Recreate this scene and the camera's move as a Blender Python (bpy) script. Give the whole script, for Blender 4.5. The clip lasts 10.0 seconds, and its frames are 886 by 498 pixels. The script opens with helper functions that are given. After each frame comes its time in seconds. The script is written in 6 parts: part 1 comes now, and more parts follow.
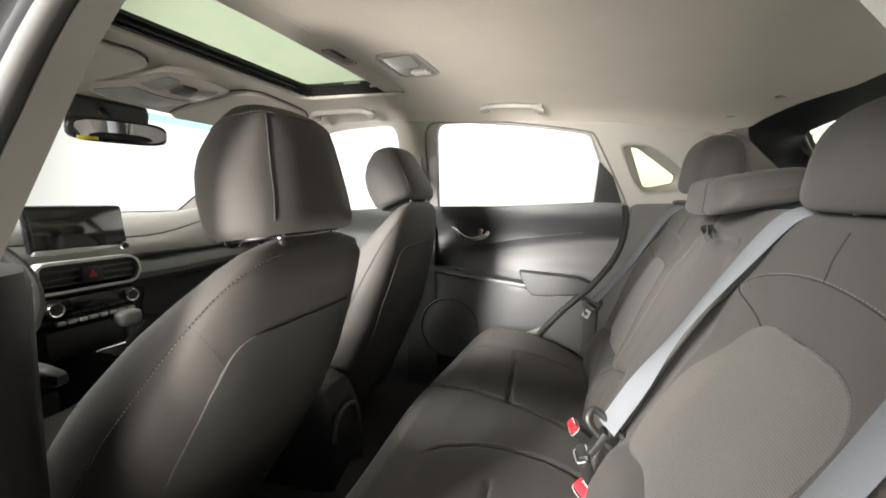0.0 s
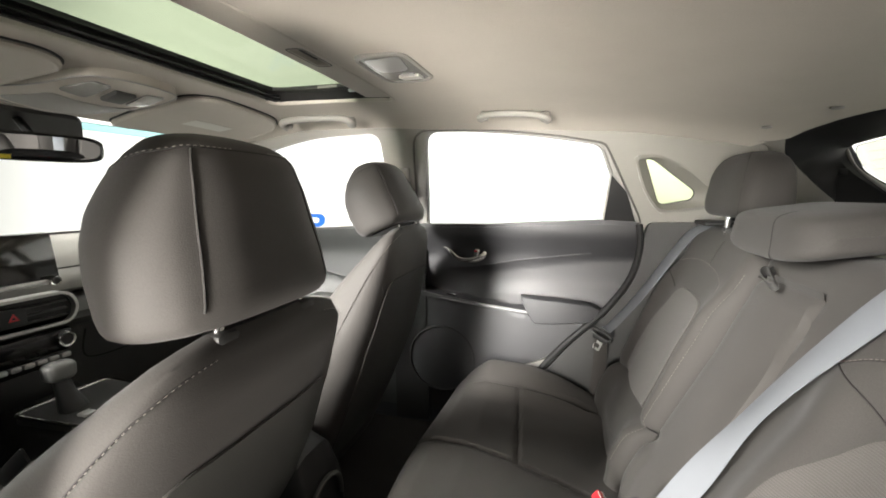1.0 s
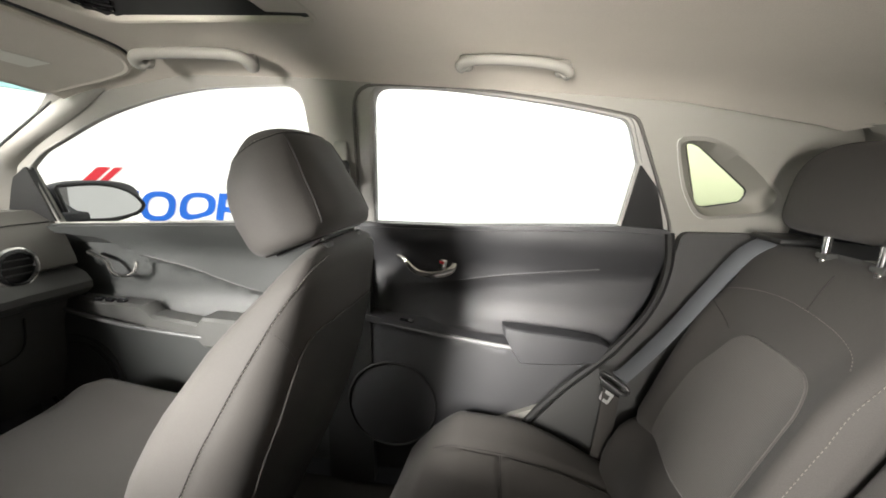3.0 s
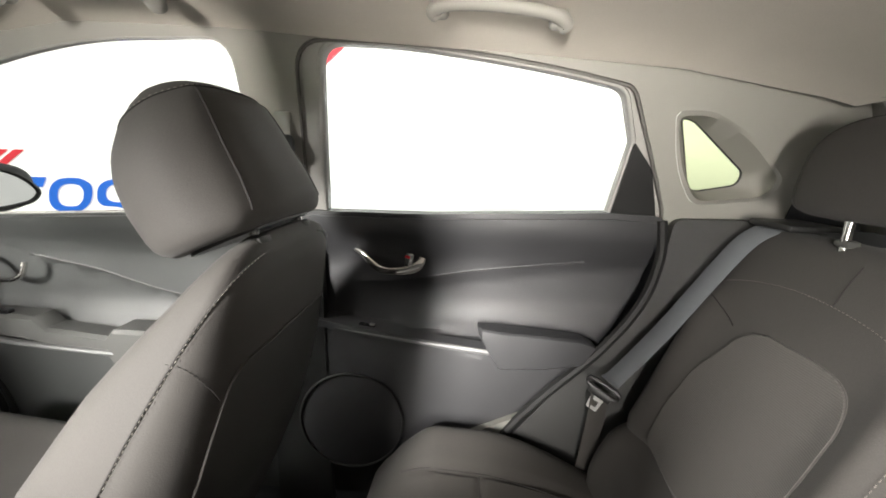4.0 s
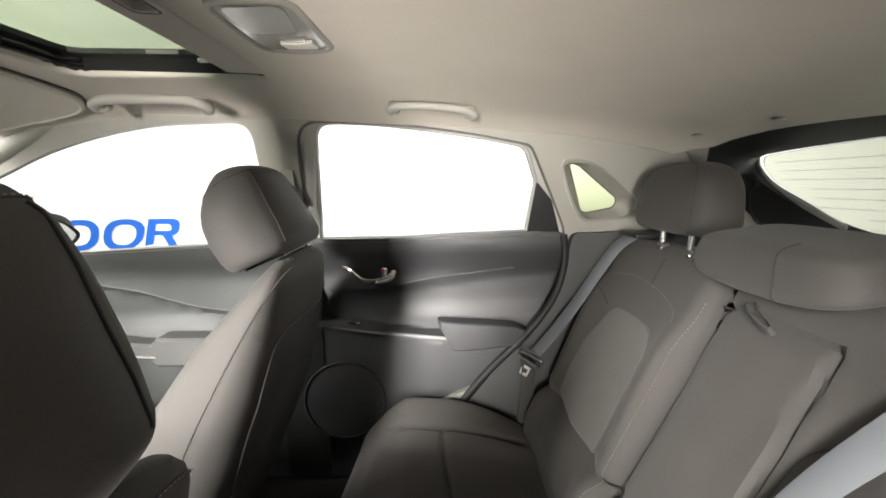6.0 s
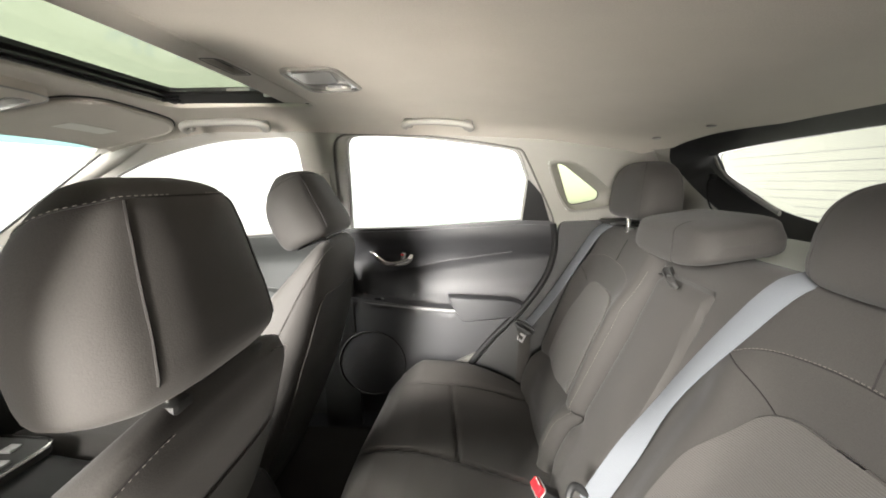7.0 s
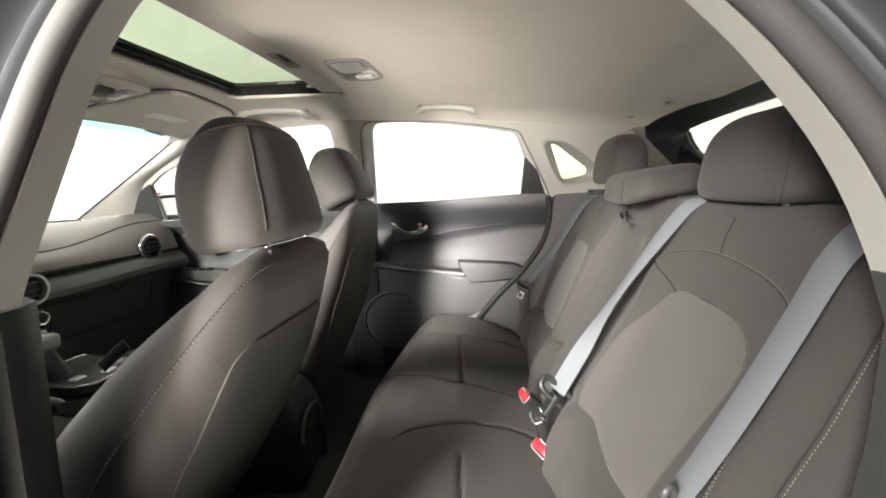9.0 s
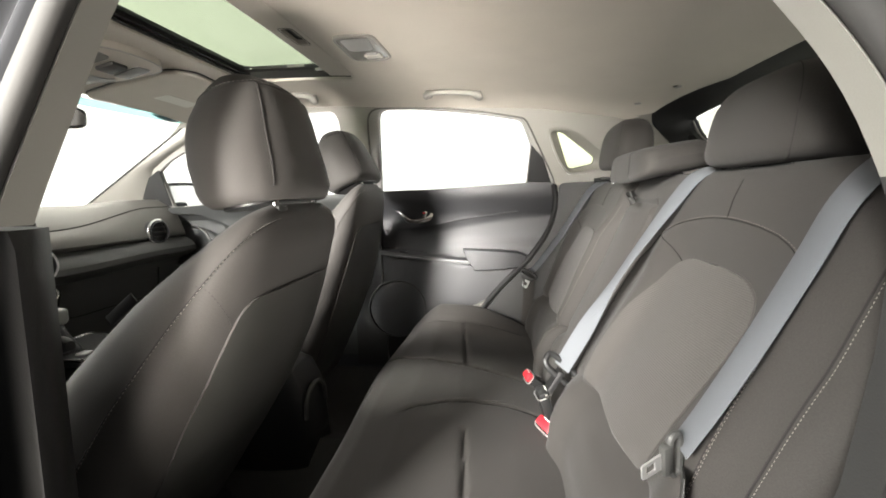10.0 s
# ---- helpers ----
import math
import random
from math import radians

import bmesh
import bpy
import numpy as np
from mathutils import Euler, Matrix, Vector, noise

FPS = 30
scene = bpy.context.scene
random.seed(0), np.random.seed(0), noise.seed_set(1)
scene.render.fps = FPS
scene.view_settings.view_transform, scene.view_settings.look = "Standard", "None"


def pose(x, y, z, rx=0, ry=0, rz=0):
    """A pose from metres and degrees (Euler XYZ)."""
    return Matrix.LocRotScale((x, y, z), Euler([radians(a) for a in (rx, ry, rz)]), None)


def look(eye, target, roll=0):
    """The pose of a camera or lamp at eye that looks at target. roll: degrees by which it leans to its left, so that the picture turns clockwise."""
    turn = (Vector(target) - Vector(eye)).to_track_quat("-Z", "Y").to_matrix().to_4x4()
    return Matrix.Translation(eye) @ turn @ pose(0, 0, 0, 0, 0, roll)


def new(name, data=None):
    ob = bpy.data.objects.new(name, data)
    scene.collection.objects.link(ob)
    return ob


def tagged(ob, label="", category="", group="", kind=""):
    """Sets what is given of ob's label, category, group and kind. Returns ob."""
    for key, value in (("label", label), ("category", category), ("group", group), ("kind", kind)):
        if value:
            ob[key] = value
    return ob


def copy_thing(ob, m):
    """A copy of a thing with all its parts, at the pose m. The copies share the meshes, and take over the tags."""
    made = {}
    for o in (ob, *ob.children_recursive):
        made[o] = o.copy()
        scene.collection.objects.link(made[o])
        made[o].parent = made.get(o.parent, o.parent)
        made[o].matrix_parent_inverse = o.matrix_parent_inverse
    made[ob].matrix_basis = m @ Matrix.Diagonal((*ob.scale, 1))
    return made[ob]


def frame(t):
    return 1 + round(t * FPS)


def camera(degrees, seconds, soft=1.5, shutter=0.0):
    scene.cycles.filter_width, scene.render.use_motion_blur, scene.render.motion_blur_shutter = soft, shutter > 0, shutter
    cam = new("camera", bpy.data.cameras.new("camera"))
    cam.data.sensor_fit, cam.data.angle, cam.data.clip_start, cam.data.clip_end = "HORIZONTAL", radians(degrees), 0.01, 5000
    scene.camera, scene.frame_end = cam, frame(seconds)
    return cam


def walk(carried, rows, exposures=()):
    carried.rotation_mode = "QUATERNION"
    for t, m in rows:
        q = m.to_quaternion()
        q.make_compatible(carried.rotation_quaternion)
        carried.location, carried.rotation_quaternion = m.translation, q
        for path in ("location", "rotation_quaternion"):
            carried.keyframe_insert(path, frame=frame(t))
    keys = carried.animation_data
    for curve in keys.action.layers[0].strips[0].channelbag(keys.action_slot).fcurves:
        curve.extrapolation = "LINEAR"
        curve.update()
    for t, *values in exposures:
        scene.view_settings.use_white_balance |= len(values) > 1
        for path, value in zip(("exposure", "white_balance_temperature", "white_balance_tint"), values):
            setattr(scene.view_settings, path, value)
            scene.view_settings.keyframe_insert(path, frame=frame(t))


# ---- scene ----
cam = camera(93.6, 10.0, 1.8)
PATH = [
    (0, (0.401, -0.955, 1.13), (-0.231, 0.928, 0.901), -0.3),
    (0.5, (0.352, -0.863, 1.168), (-0.248, 1.032, 0.938), -0.7),
    (1, (0.309, -0.774, 1.209), (-0.245, 1.131, 0.958), -0.8),
    (1.5, (0.271, -0.661, 1.236), (-0.233, 1.254, 0.952), -0.7),
    (2, (0.235, -0.546, 1.261), (-0.2, 1.382, 0.951), -0.3),
    (2.2, (0.221, -0.505, 1.268), (-0.184, 1.425, 0.938), 0.3),
    (3.3, (0.155, -0.285, 1.231), (-0.102, 1.662, 0.853), 1.2),
    (3.5, (0.145, -0.25, 1.226), (-0.068, 1.699, 0.834), 1.3),
    (4, (0.125, -0.199, 1.22), (0.03, 1.757, 0.812), 1.5),
    (4.5, (0.125, -0.225, 1.24), (0.122, 1.736, 0.849), 1.4),
    (5, (0.138, -0.308, 1.253), (0.183, 1.659, 0.892), 1.0),
    (5.5, (0.172, -0.403, 1.265), (0.209, 1.571, 0.944), 0.3),
    (5.7, (0.179, -0.45, 1.263), (0.204, 1.527, 0.958), -0.3),
    (6.8, (0.236, -0.74, 1.268), (0.127, 1.232, 0.953), -1.7),
    (7, (0.253, -0.784, 1.265), (0.12, 1.187, 0.95), -1.9),
    (7.5, (0.301, -0.876, 1.245), (0.11, 1.089, 0.928), -2.4),
    (8, (0.318, -0.963, 1.221), (0.104, 1.002, 0.917), -2.6),
    (8.5, (0.322, -1.017, 1.188), (0.095, 0.948, 0.896), -2.6),
    (9, (0.319, -1.046, 1.151), (0.078, 0.92, 0.872), -2.5),
    (9.5, (0.316, -1.056, 1.114), (0.066, 0.91, 0.845), -2.2),
    (10, (0.316, -1.058, 1.08), (0.053, 0.908, 0.826), -1.9),
]
walk(cam, [(t, look(eye, target, roll)) for t, eye, target, roll in PATH],
     exposures=[(0.0, 0.46), (1.5, 0.42), (3.5, 0.18), (5.5, 0.16), (7.0, 0.50), (10.0, 0.52)])


# ---- light ----
world = bpy.data.worlds.new("world")
scene.world = world
world.use_nodes = True
wn = world.node_tree.nodes
wn["Background"].inputs["Color"].default_value = (1.0, 0.985, 0.95, 1)
wn["Background"].inputs["Strength"].default_value = 0.44


def area_lamp(name, eye, target, sx, sy, watts, color=(1, 1, 1), spread=180):
    data = bpy.data.lights.new(name, "AREA")
    data.shape, data.size, data.size_y, data.energy, data.color = "RECTANGLE", sx, sy, watts, color
    data.spread = radians(spread)
    ob = new(name, data)
    ob.matrix_world = look(eye, target)
    return ob


# unseen lamps, added to light the cabin through its doorway and windows
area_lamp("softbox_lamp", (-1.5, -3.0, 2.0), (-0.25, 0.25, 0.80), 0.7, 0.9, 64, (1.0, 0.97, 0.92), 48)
# narrow lamp added for the lit patch on the far door
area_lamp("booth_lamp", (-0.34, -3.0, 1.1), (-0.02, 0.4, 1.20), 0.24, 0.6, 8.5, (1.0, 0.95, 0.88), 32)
# low lamp added to brighten the roof lining from below
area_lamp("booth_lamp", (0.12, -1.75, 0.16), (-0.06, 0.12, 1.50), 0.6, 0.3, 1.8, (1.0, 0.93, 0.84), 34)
area_lamp("softbox_lamp", (-3.6, -0.7, 2.7), (-0.35, 0.35, 0.85), 1.6, 1.0, 150, (1.0, 0.98, 0.92))
# lamp added behind the tailgate to lift the rear of the lining
area_lamp("softbox_lamp", (2.3, 0.0, 0.65), (0.8, 0.0, 1.35), 0.8, 0.3, 6, (1.0, 0.98, 0.93))

# ---- materials ----


def material(name, color, rough=0.6, metal=0.0, grain=0.0, scale=400.0, spots=0.12, bump=0.15, sheen=0.0, coat=0.0, weave=None, transmission=0.0, ior=1.45, emit=0.0):
    """A surface with wear at two scales: broad stains and a fine grain that also gives relief."""
    m = bpy.data.materials.new(name)
    m.use_nodes = True
    nt = m.node_tree
    b = nt.nodes["Principled BSDF"]
    b.inputs["Roughness"].default_value, b.inputs["Metallic"].default_value, b.inputs["IOR"].default_value = rough, metal, ior
    b.inputs["Base Color"].default_value = (*color, 1)
    if sheen:
        b.inputs["Sheen Weight"].default_value, b.inputs["Sheen Roughness"].default_value = sheen, 0.5
    if coat:
        b.inputs["Coat Weight"].default_value, b.inputs["Coat Roughness"].default_value = coat, 0.08
    if transmission:
        b.inputs["Transmission Weight"].default_value = transmission
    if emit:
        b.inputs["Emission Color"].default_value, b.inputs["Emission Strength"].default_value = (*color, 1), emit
    if spots or grain:
        geo = nt.nodes.new("ShaderNodeNewGeometry")
        broad = nt.nodes.new("ShaderNodeTexNoise")
        broad.inputs["Scale"].default_value, broad.inputs["Detail"].default_value = 9.0, 4.0
        nt.links.new(geo.outputs["Position"], broad.inputs["Vector"])
        fine = nt.nodes.new("ShaderNodeTexNoise")
        fine.inputs["Scale"].default_value, fine.inputs["Detail"].default_value = scale, 2.0
        nt.links.new(geo.outputs["Position"], fine.inputs["Vector"])
        tone = nt.nodes.new("ShaderNodeMath")
        tone.operation = "MULTIPLY_ADD"
        tone.inputs[1].default_value, tone.inputs[2].default_value = 2 * spots, 1 - spots
        nt.links.new(broad.outputs["Fac"], tone.inputs[0])
        tone2 = nt.nodes.new("ShaderNodeMath")
        tone2.operation = "MULTIPLY_ADD"
        tone2.inputs[1].default_value = 2 * grain
        nt.links.new(fine.outputs["Fac"], tone2.inputs[0])
        less = nt.nodes.new("ShaderNodeMath")
        less.operation = "SUBTRACT"
        less.inputs[1].default_value = grain
        nt.links.new(tone.outputs[0], less.inputs[0])
        nt.links.new(less.outputs[0], tone2.inputs[2])
        mul = nt.nodes.new("ShaderNodeVectorMath")
        mul.operation = "SCALE"
        mul.inputs[0].default_value = color
        nt.links.new(tone2.outputs[0], mul.inputs["Scale"])
        nt.links.new(mul.outputs[0], b.inputs["Base Color"])
        height = fine.outputs["Fac"]
        if weave:
            wave = nt.nodes.new("ShaderNodeTexWave")
            wave.wave_type, wave.bands_direction = "BANDS", weave[0]
            wave.inputs["Scale"].default_value, wave.inputs["Distortion"].default_value = weave[1], 0.4
            nt.links.new(geo.outputs["Position"], wave.inputs["Vector"])
            mix = nt.nodes.new("ShaderNodeMath")
            mix.operation = "MULTIPLY_ADD"
            mix.inputs[1].default_value = 1.2
            nt.links.new(wave.outputs["Fac"], mix.inputs[0])
            nt.links.new(fine.outputs["Fac"], mix.inputs[2])
            height = mix.outputs[0]
            shade = nt.nodes.new("ShaderNodeMath")
            shade.operation = "MULTIPLY_ADD"
            shade.inputs[1].default_value, shade.inputs[2].default_value = weave[2], 1 - weave[2] / 2
            nt.links.new(wave.outputs["Fac"], shade.inputs[0])
            mul2 = nt.nodes.new("ShaderNodeVectorMath")
            mul2.operation = "SCALE"
            nt.links.new(mul.outputs[0], mul2.inputs[0])
            nt.links.new(shade.outputs[0], mul2.inputs["Scale"])
            nt.links.new(mul2.outputs[0], b.inputs["Base Color"])
        bn = nt.nodes.new("ShaderNodeBump")
        bn.inputs["Strength"].default_value, bn.inputs["Distance"].default_value = bump, 0.0015
        nt.links.new(height, bn.inputs["Height"])
        nt.links.new(bn.outputs["Normal"], b.inputs["Normal"])
        rr = nt.nodes.new("ShaderNodeMath")
        rr.operation = "MULTIPLY_ADD"
        rr.inputs[1].default_value, rr.inputs[2].default_value = 0.16, rough - 0.08
        nt.links.new(broad.outputs["Fac"], rr.inputs[0])
        nt.links.new(rr.outputs[0], b.inputs["Roughness"])
    return m


M = {
    "headliner": material("headliner_cloth", (0.58, 0.54, 0.48), 0.95, grain=0.10, scale=600, spots=0.06, bump=0.3),
    "trim": material("pillar_plastic", (0.30, 0.29, 0.262), 0.6, grain=0.03, scale=700, spots=0.04, bump=0.12),
    "cloth": material("seat_cloth", (0.042, 0.0385, 0.0352), 0.82, grain=0.26, scale=620, spots=0.16, bump=0.28, sheen=0.06),
    "leather": material("seat_vinyl", (0.043, 0.0393, 0.0362), 0.76, grain=0.20, scale=620, spots=0.14, bump=0.16, sheen=0.06),
    "mesh": material("ribbed_seat_cloth", (0.073, 0.067, 0.062), 0.85, grain=0.1, scale=900, spots=0.08, bump=0.35, sheen=0.08, weave=("Z", 105, 0.24)),
    "seam": material("seam_thread", (0.02, 0.018, 0.017), 0.8, spots=0),
    "stitch": material("pale_stitching", (0.24, 0.225, 0.20), 0.7, spots=0),
    "thread": material("dull_thread", (0.15, 0.135, 0.12), 0.8, spots=0),
    "door": material("grained_door_plastic", (0.033, 0.033, 0.035), 0.44, grain=0.06, scale=650, spots=0.12, bump=0.3),
    "door_soft": material("soft_door_insert", (0.048, 0.050, 0.049), 0.47, grain=0.05, scale=500, spots=0.1, bump=0.25),
    "black": material("black_plastic", (0.018, 0.018, 0.018), 0.45, grain=0.05, scale=500, spots=0.1, bump=0.15),
    "gloss": material("gloss_black", (0.012, 0.012, 0.013), 0.12, spots=0, coat=0.5),
    "rubber": material("rubber_seal", (0.016, 0.016, 0.016), 0.6, grain=0.05, scale=400, spots=0.1, bump=0.1, ior=1.3),
    "gasket": material("soft_grey_gasket", (0.05, 0.0485, 0.046), 0.75, grain=0.03, scale=400, spots=0.06, bump=0.08),
    "lip": material("brown_grey_seal", (0.12, 0.114, 0.105), 0.6, grain=0.03, scale=400, spots=0.06, bump=0.08),
    "seal": material("grey_seal", (0.36, 0.35, 0.33), 0.6, grain=0.03, scale=400, spots=0.06, bump=0.08),
    "dash": material("dash_soft_plastic", (0.16, 0.155, 0.14), 0.6, grain=0.05, scale=650, spots=0.06, bump=0.3),
    "pit": material("matt_black_plastic", (0.008, 0.008, 0.008), 0.5, spots=0.1, bump=0.05),
    "strip": material("dull_silver_paint", (0.13, 0.13, 0.13), 0.45, metal=0.2, spots=0.05, bump=0.03),
    "knob": material("satin_grey_plastic", (0.20, 0.20, 0.195), 0.4, metal=0.3, spots=0.05, bump=0.03),
    "quarter": material("grey_quarter_plastic", (0.037, 0.037, 0.036), 0.6, grain=0.05, scale=650, spots=0.08, bump=0.2),
    "dash_low": material("dash_hard_plastic", (0.066, 0.066, 0.063), 0.5, grain=0.05, scale=650, spots=0.1, bump=0.2),
    "chrome": material("chrome", (0.75, 0.74, 0.72), 0.16, metal=1.0, spots=0.03, bump=0.02),
    "satin": material("satin_silver_paint", (0.52, 0.52, 0.51), 0.38, metal=0.6, spots=0.05, bump=0.03),
    "paint": material("dark_grey_car_paint", (0.034, 0.036, 0.041), 0.7, metal=0.0, spots=0.03, coat=0.0, bump=0.02),
    "belt": material("belt_webbing", (0.135, 0.143, 0.155), 0.7, grain=0.06, scale=800, spots=0.05, bump=0.3, weave=("Z", 330, 0.08)),
    "red": material("red_button", (0.55, 0.02, 0.03), 0.35, spots=0.05, bump=0.05),
    "carpet": material("black_carpet", (0.042, 0.041, 0.039), 1.0, grain=0.3, scale=500, spots=0.2, bump=0.8),
    "shelf": material("pale_shelf_felt", (0.42, 0.43, 0.40), 0.95, grain=0.1, scale=500, spots=0.08, bump=0.3),
    "jamb": material("grey_jamb_paint", (0.036, 0.037, 0.040), 0.5, spots=0.06, bump=0.03, ior=1.35),
    "panel": material("seat_back_vinyl", (0.052, 0.052, 0.048), 0.55, grain=0.08, scale=600, spots=0.10, bump=0.2),
    "glass": material("clear_glass", (0.97, 0.99, 0.98), 0.0, spots=0, transmission=1.0, ior=1.05),
    "front_glass": material("front_glass", (0.84, 0.85, 0.82), 0.0, spots=0, transmission=1.0, ior=1.03),
    "band_glass": material("shaded_glass_band", (0.45, 0.80, 0.82), 0.0, spots=0, transmission=1.0),
    "rear_glass": material("tinted_rear_glass", (0.80, 0.82, 0.70), 0.0, spots=0, transmission=1.0),
    "green_glass": material("tinted_roof_glass", (0.31, 0.36, 0.26), 0.0, spots=0, transmission=1.0, ior=1.04),
    "quarter_glass": material("tinted_side_glass", (0.60, 0.66, 0.43), 0.0, spots=0, transmission=1.0),
    "mirror": material("mirror", (0.85, 0.86, 0.86), 0.02, metal=1.0, spots=0),
    "screen": material("dark_screen", (0.02, 0.018, 0.015), 0.12, spots=0, coat=0.6),
    "lens": material("clear_lamp_lens", (0.34, 0.335, 0.32), 0.14, spots=0.03, bump=0.1, transmission=0.2, coat=0.5),
    "white": material("white_label", (0.75, 0.74, 0.68), 0.6, spots=0.05, bump=0.05),
    "yellow": material("yellow_label", (0.7, 0.6, 0.05), 0.6, spots=0.05),
    # emits a glow of its own, to show white through the windows
    "wall": material("glowing_white_wall", (0.9, 0.9, 0.88), 0.9, spots=0.02, bump=0.02, emit=0.5),
    # dark tone of the unseen wall that keeps light from the doorway
    "grey_wall": material("light_block_grey", (0.11, 0.107, 0.104), 0.9, spots=0.04, bump=0.05),
    "floor": material("pale_booth_floor", (0.31, 0.305, 0.295), 0.5, grain=0.03, scale=60, spots=0.06, bump=0.05),
    "blue": material("blue_sign_paint", (0.012, 0.17, 0.82), 0.5, spots=0.02),
    "sign_red": material("red_sign_paint", (0.75, 0.03, 0.05), 0.5, spots=0.02),
}

# ---- building helpers ----
from mathutils.geometry import delaunay_2d_cdt


def part(name, bm, mat, parent=None, label="", smooth=35):
    me = bpy.data.meshes.new(name)
    bmesh.ops.recalc_face_normals(bm, faces=bm.faces)
    bm.to_mesh(me)
    bm.free()
    me.materials.append(M[mat])
    if smooth:
        me.polygons.foreach_set("use_smooth", [True] * len(me.polygons))
        me.set_sharp_from_angle(angle=radians(smooth))
    ob = new(name, me)
    ob.parent = parent
    return tagged(ob, label)


def thing(name, label, category, place=(0, 0, 0), group="", kind=""):
    return tagged(pose_empty(name, place), label, category, group, kind)


def pose_empty(name, place):
    ob = new(name)
    ob.empty_display_size = 0.05
    ob.location = place
    return ob


def V(*a):
    return Vector(a)


def lerp(knots, x):
    """Smooth interpolation in a table of (x, value)."""
    if x <= knots[0][0]:
        return knots[0][1]
    for (x0, a), (x1, b) in zip(knots, knots[1:]):
        if x <= x1:
            t = (x - x0) / (x1 - x0)
            t = t * t * (3 - 2 * t)
            return a + (b - a) * t
    return knots[-1][1]


def line(knots, x):
    """Straight interpolation in a table of (x, value)."""
    return float(np.interp(x, [k[0] for k in knots], [k[1] for k in knots]))


def step(a, b, x):
    t = min(1, max(0, (x - a) / (b - a)))
    return t * t * (3 - 2 * t)


def hump(x, c, w):
    return math.exp(-((x - c) / w) ** 2)


def spline(pts, per=8, closed=False):
    """A curve through the points, per pieces between two of them."""
    p = [Vector(q) for q in pts]
    n = len(p)
    out = []
    for i in range(n if closed else n - 1):
        a, b, c, d = (p[(i + k) % n] if closed else p[min(max(i + k, 0), n - 1)] for k in (-1, 0, 1, 2))
        for j in range(per):
            t = j / per
            out.append(0.5 * (2 * b + (c - a) * t + (2 * a - 5 * b + 4 * c - d) * t * t + (3 * b - a - 3 * c + d) * t ** 3))
    if not closed:
        out.append(p[-1])
    return out


def rounded(pts, r, n=5):
    """A closed polygon with its corners rounded by r (one number, or one for each corner)."""
    out = []
    k = len(pts)
    for i in range(k):
        p, a, b = Vector(pts[i]), Vector(pts[i - 1]), Vector(pts[(i + 1) % k])
        q = r[i] if isinstance(r, (list, tuple)) else r
        da, db = (a - p), (b - p)
        q = min(q, da.length * 0.48, db.length * 0.48)
        s, e = p + da.normalized() * q, p + db.normalized() * q
        if q < 1e-4:
            out.append(p)
            continue
        for j in range(n + 1):
            t = j / n
            out.append((1 - t) ** 2 * s + 2 * t * (1 - t) * p + t * t * e)
    return out


def inside(x, y, poly):
    hit = False
    j = len(poly) - 1
    for i in range(len(poly)):
        xi, yi, xj, yj = poly[i][0], poly[i][1], poly[j][0], poly[j][1]
        if (yi > y) != (yj > y) and x < (xj - xi) * (y - yi) / (yj - yi) + xi:
            hit = not hit
        j = i
    return hit


def dense(poly, s):
    out = []
    for i in range(len(poly)):
        a, b = Vector(poly[i]), Vector(poly[(i + 1) % len(poly)])
        n = max(1, math.ceil((b - a).length / s))
        out += [a.lerp(b, k / n) for k in range(n)]
    return out


def sheet(outline, holes, fn, s, thick):
    """A panel of the given outline and holes in (u, v), laid on the surface fn(u, v), with thickness along the vector thick (or thick(u, v))."""
    loops = [dense(outline, s)] + [dense(h, s) for h in holes]
    pts, edges = [], []
    for lp in loops:
        o = len(pts)
        pts += [Vector((p[0], p[1])) for p in lp]
        edges += [(o + i, o + (i + 1) % len(lp)) for i in range(len(lp))]
    bound = np.array([(p.x, p.y) for p in pts])
    lo, hi = bound.min(0), bound.max(0)
    for iu in range(int((hi[0] - lo[0]) / s) + 2):
        for iv in range(int((hi[1] - lo[1]) / s) + 2):
            u, v = lo[0] + (iu + 0.5 * (iv % 2)) * s, lo[1] + iv * s
            if inside(u, v, loops[0]) and not any(inside(u, v, h) for h in loops[1:]) and ((bound - (u, v)) ** 2).sum(1).min() > (0.6 * s) ** 2:
                pts.append(Vector((u, v)))
    vv, ee, ff = delaunay_2d_cdt(pts, edges, [], 0, 1e-6)[:3]
    keep = []
    for f in ff:
        c = (vv[f[0]] + vv[f[1]] + vv[f[2]]) / 3
        if inside(c.x, c.y, loops[0]) and not any(inside(c.x, c.y, h) for h in loops[1:]):
            keep.append(f)
    bm = bmesh.new()
    top = [bm.verts.new(fn(p.x, p.y)) for p in vv]
    off = thick if callable(thick) else (lambda u, v: Vector(thick))
    low = [bm.verts.new(t.co + off(p.x, p.y)) for t, p in zip(top, vv)]
    used = {}
    for f in keep:
        bm.faces.new([top[i] for i in f])
        bm.faces.new([low[i] for i in reversed(f)])
        for k in range(len(f)):
            e = (f[k], f[(k + 1) % len(f)])
            used[e] = True
    for a, b in used:
        if (b, a) not in used:
            bm.faces.new((top[b], top[a], low[a], low[b]))
    bmesh.ops.delete(bm, geom=[v for v in bm.verts if not v.link_faces], context="VERTS")
    return bm


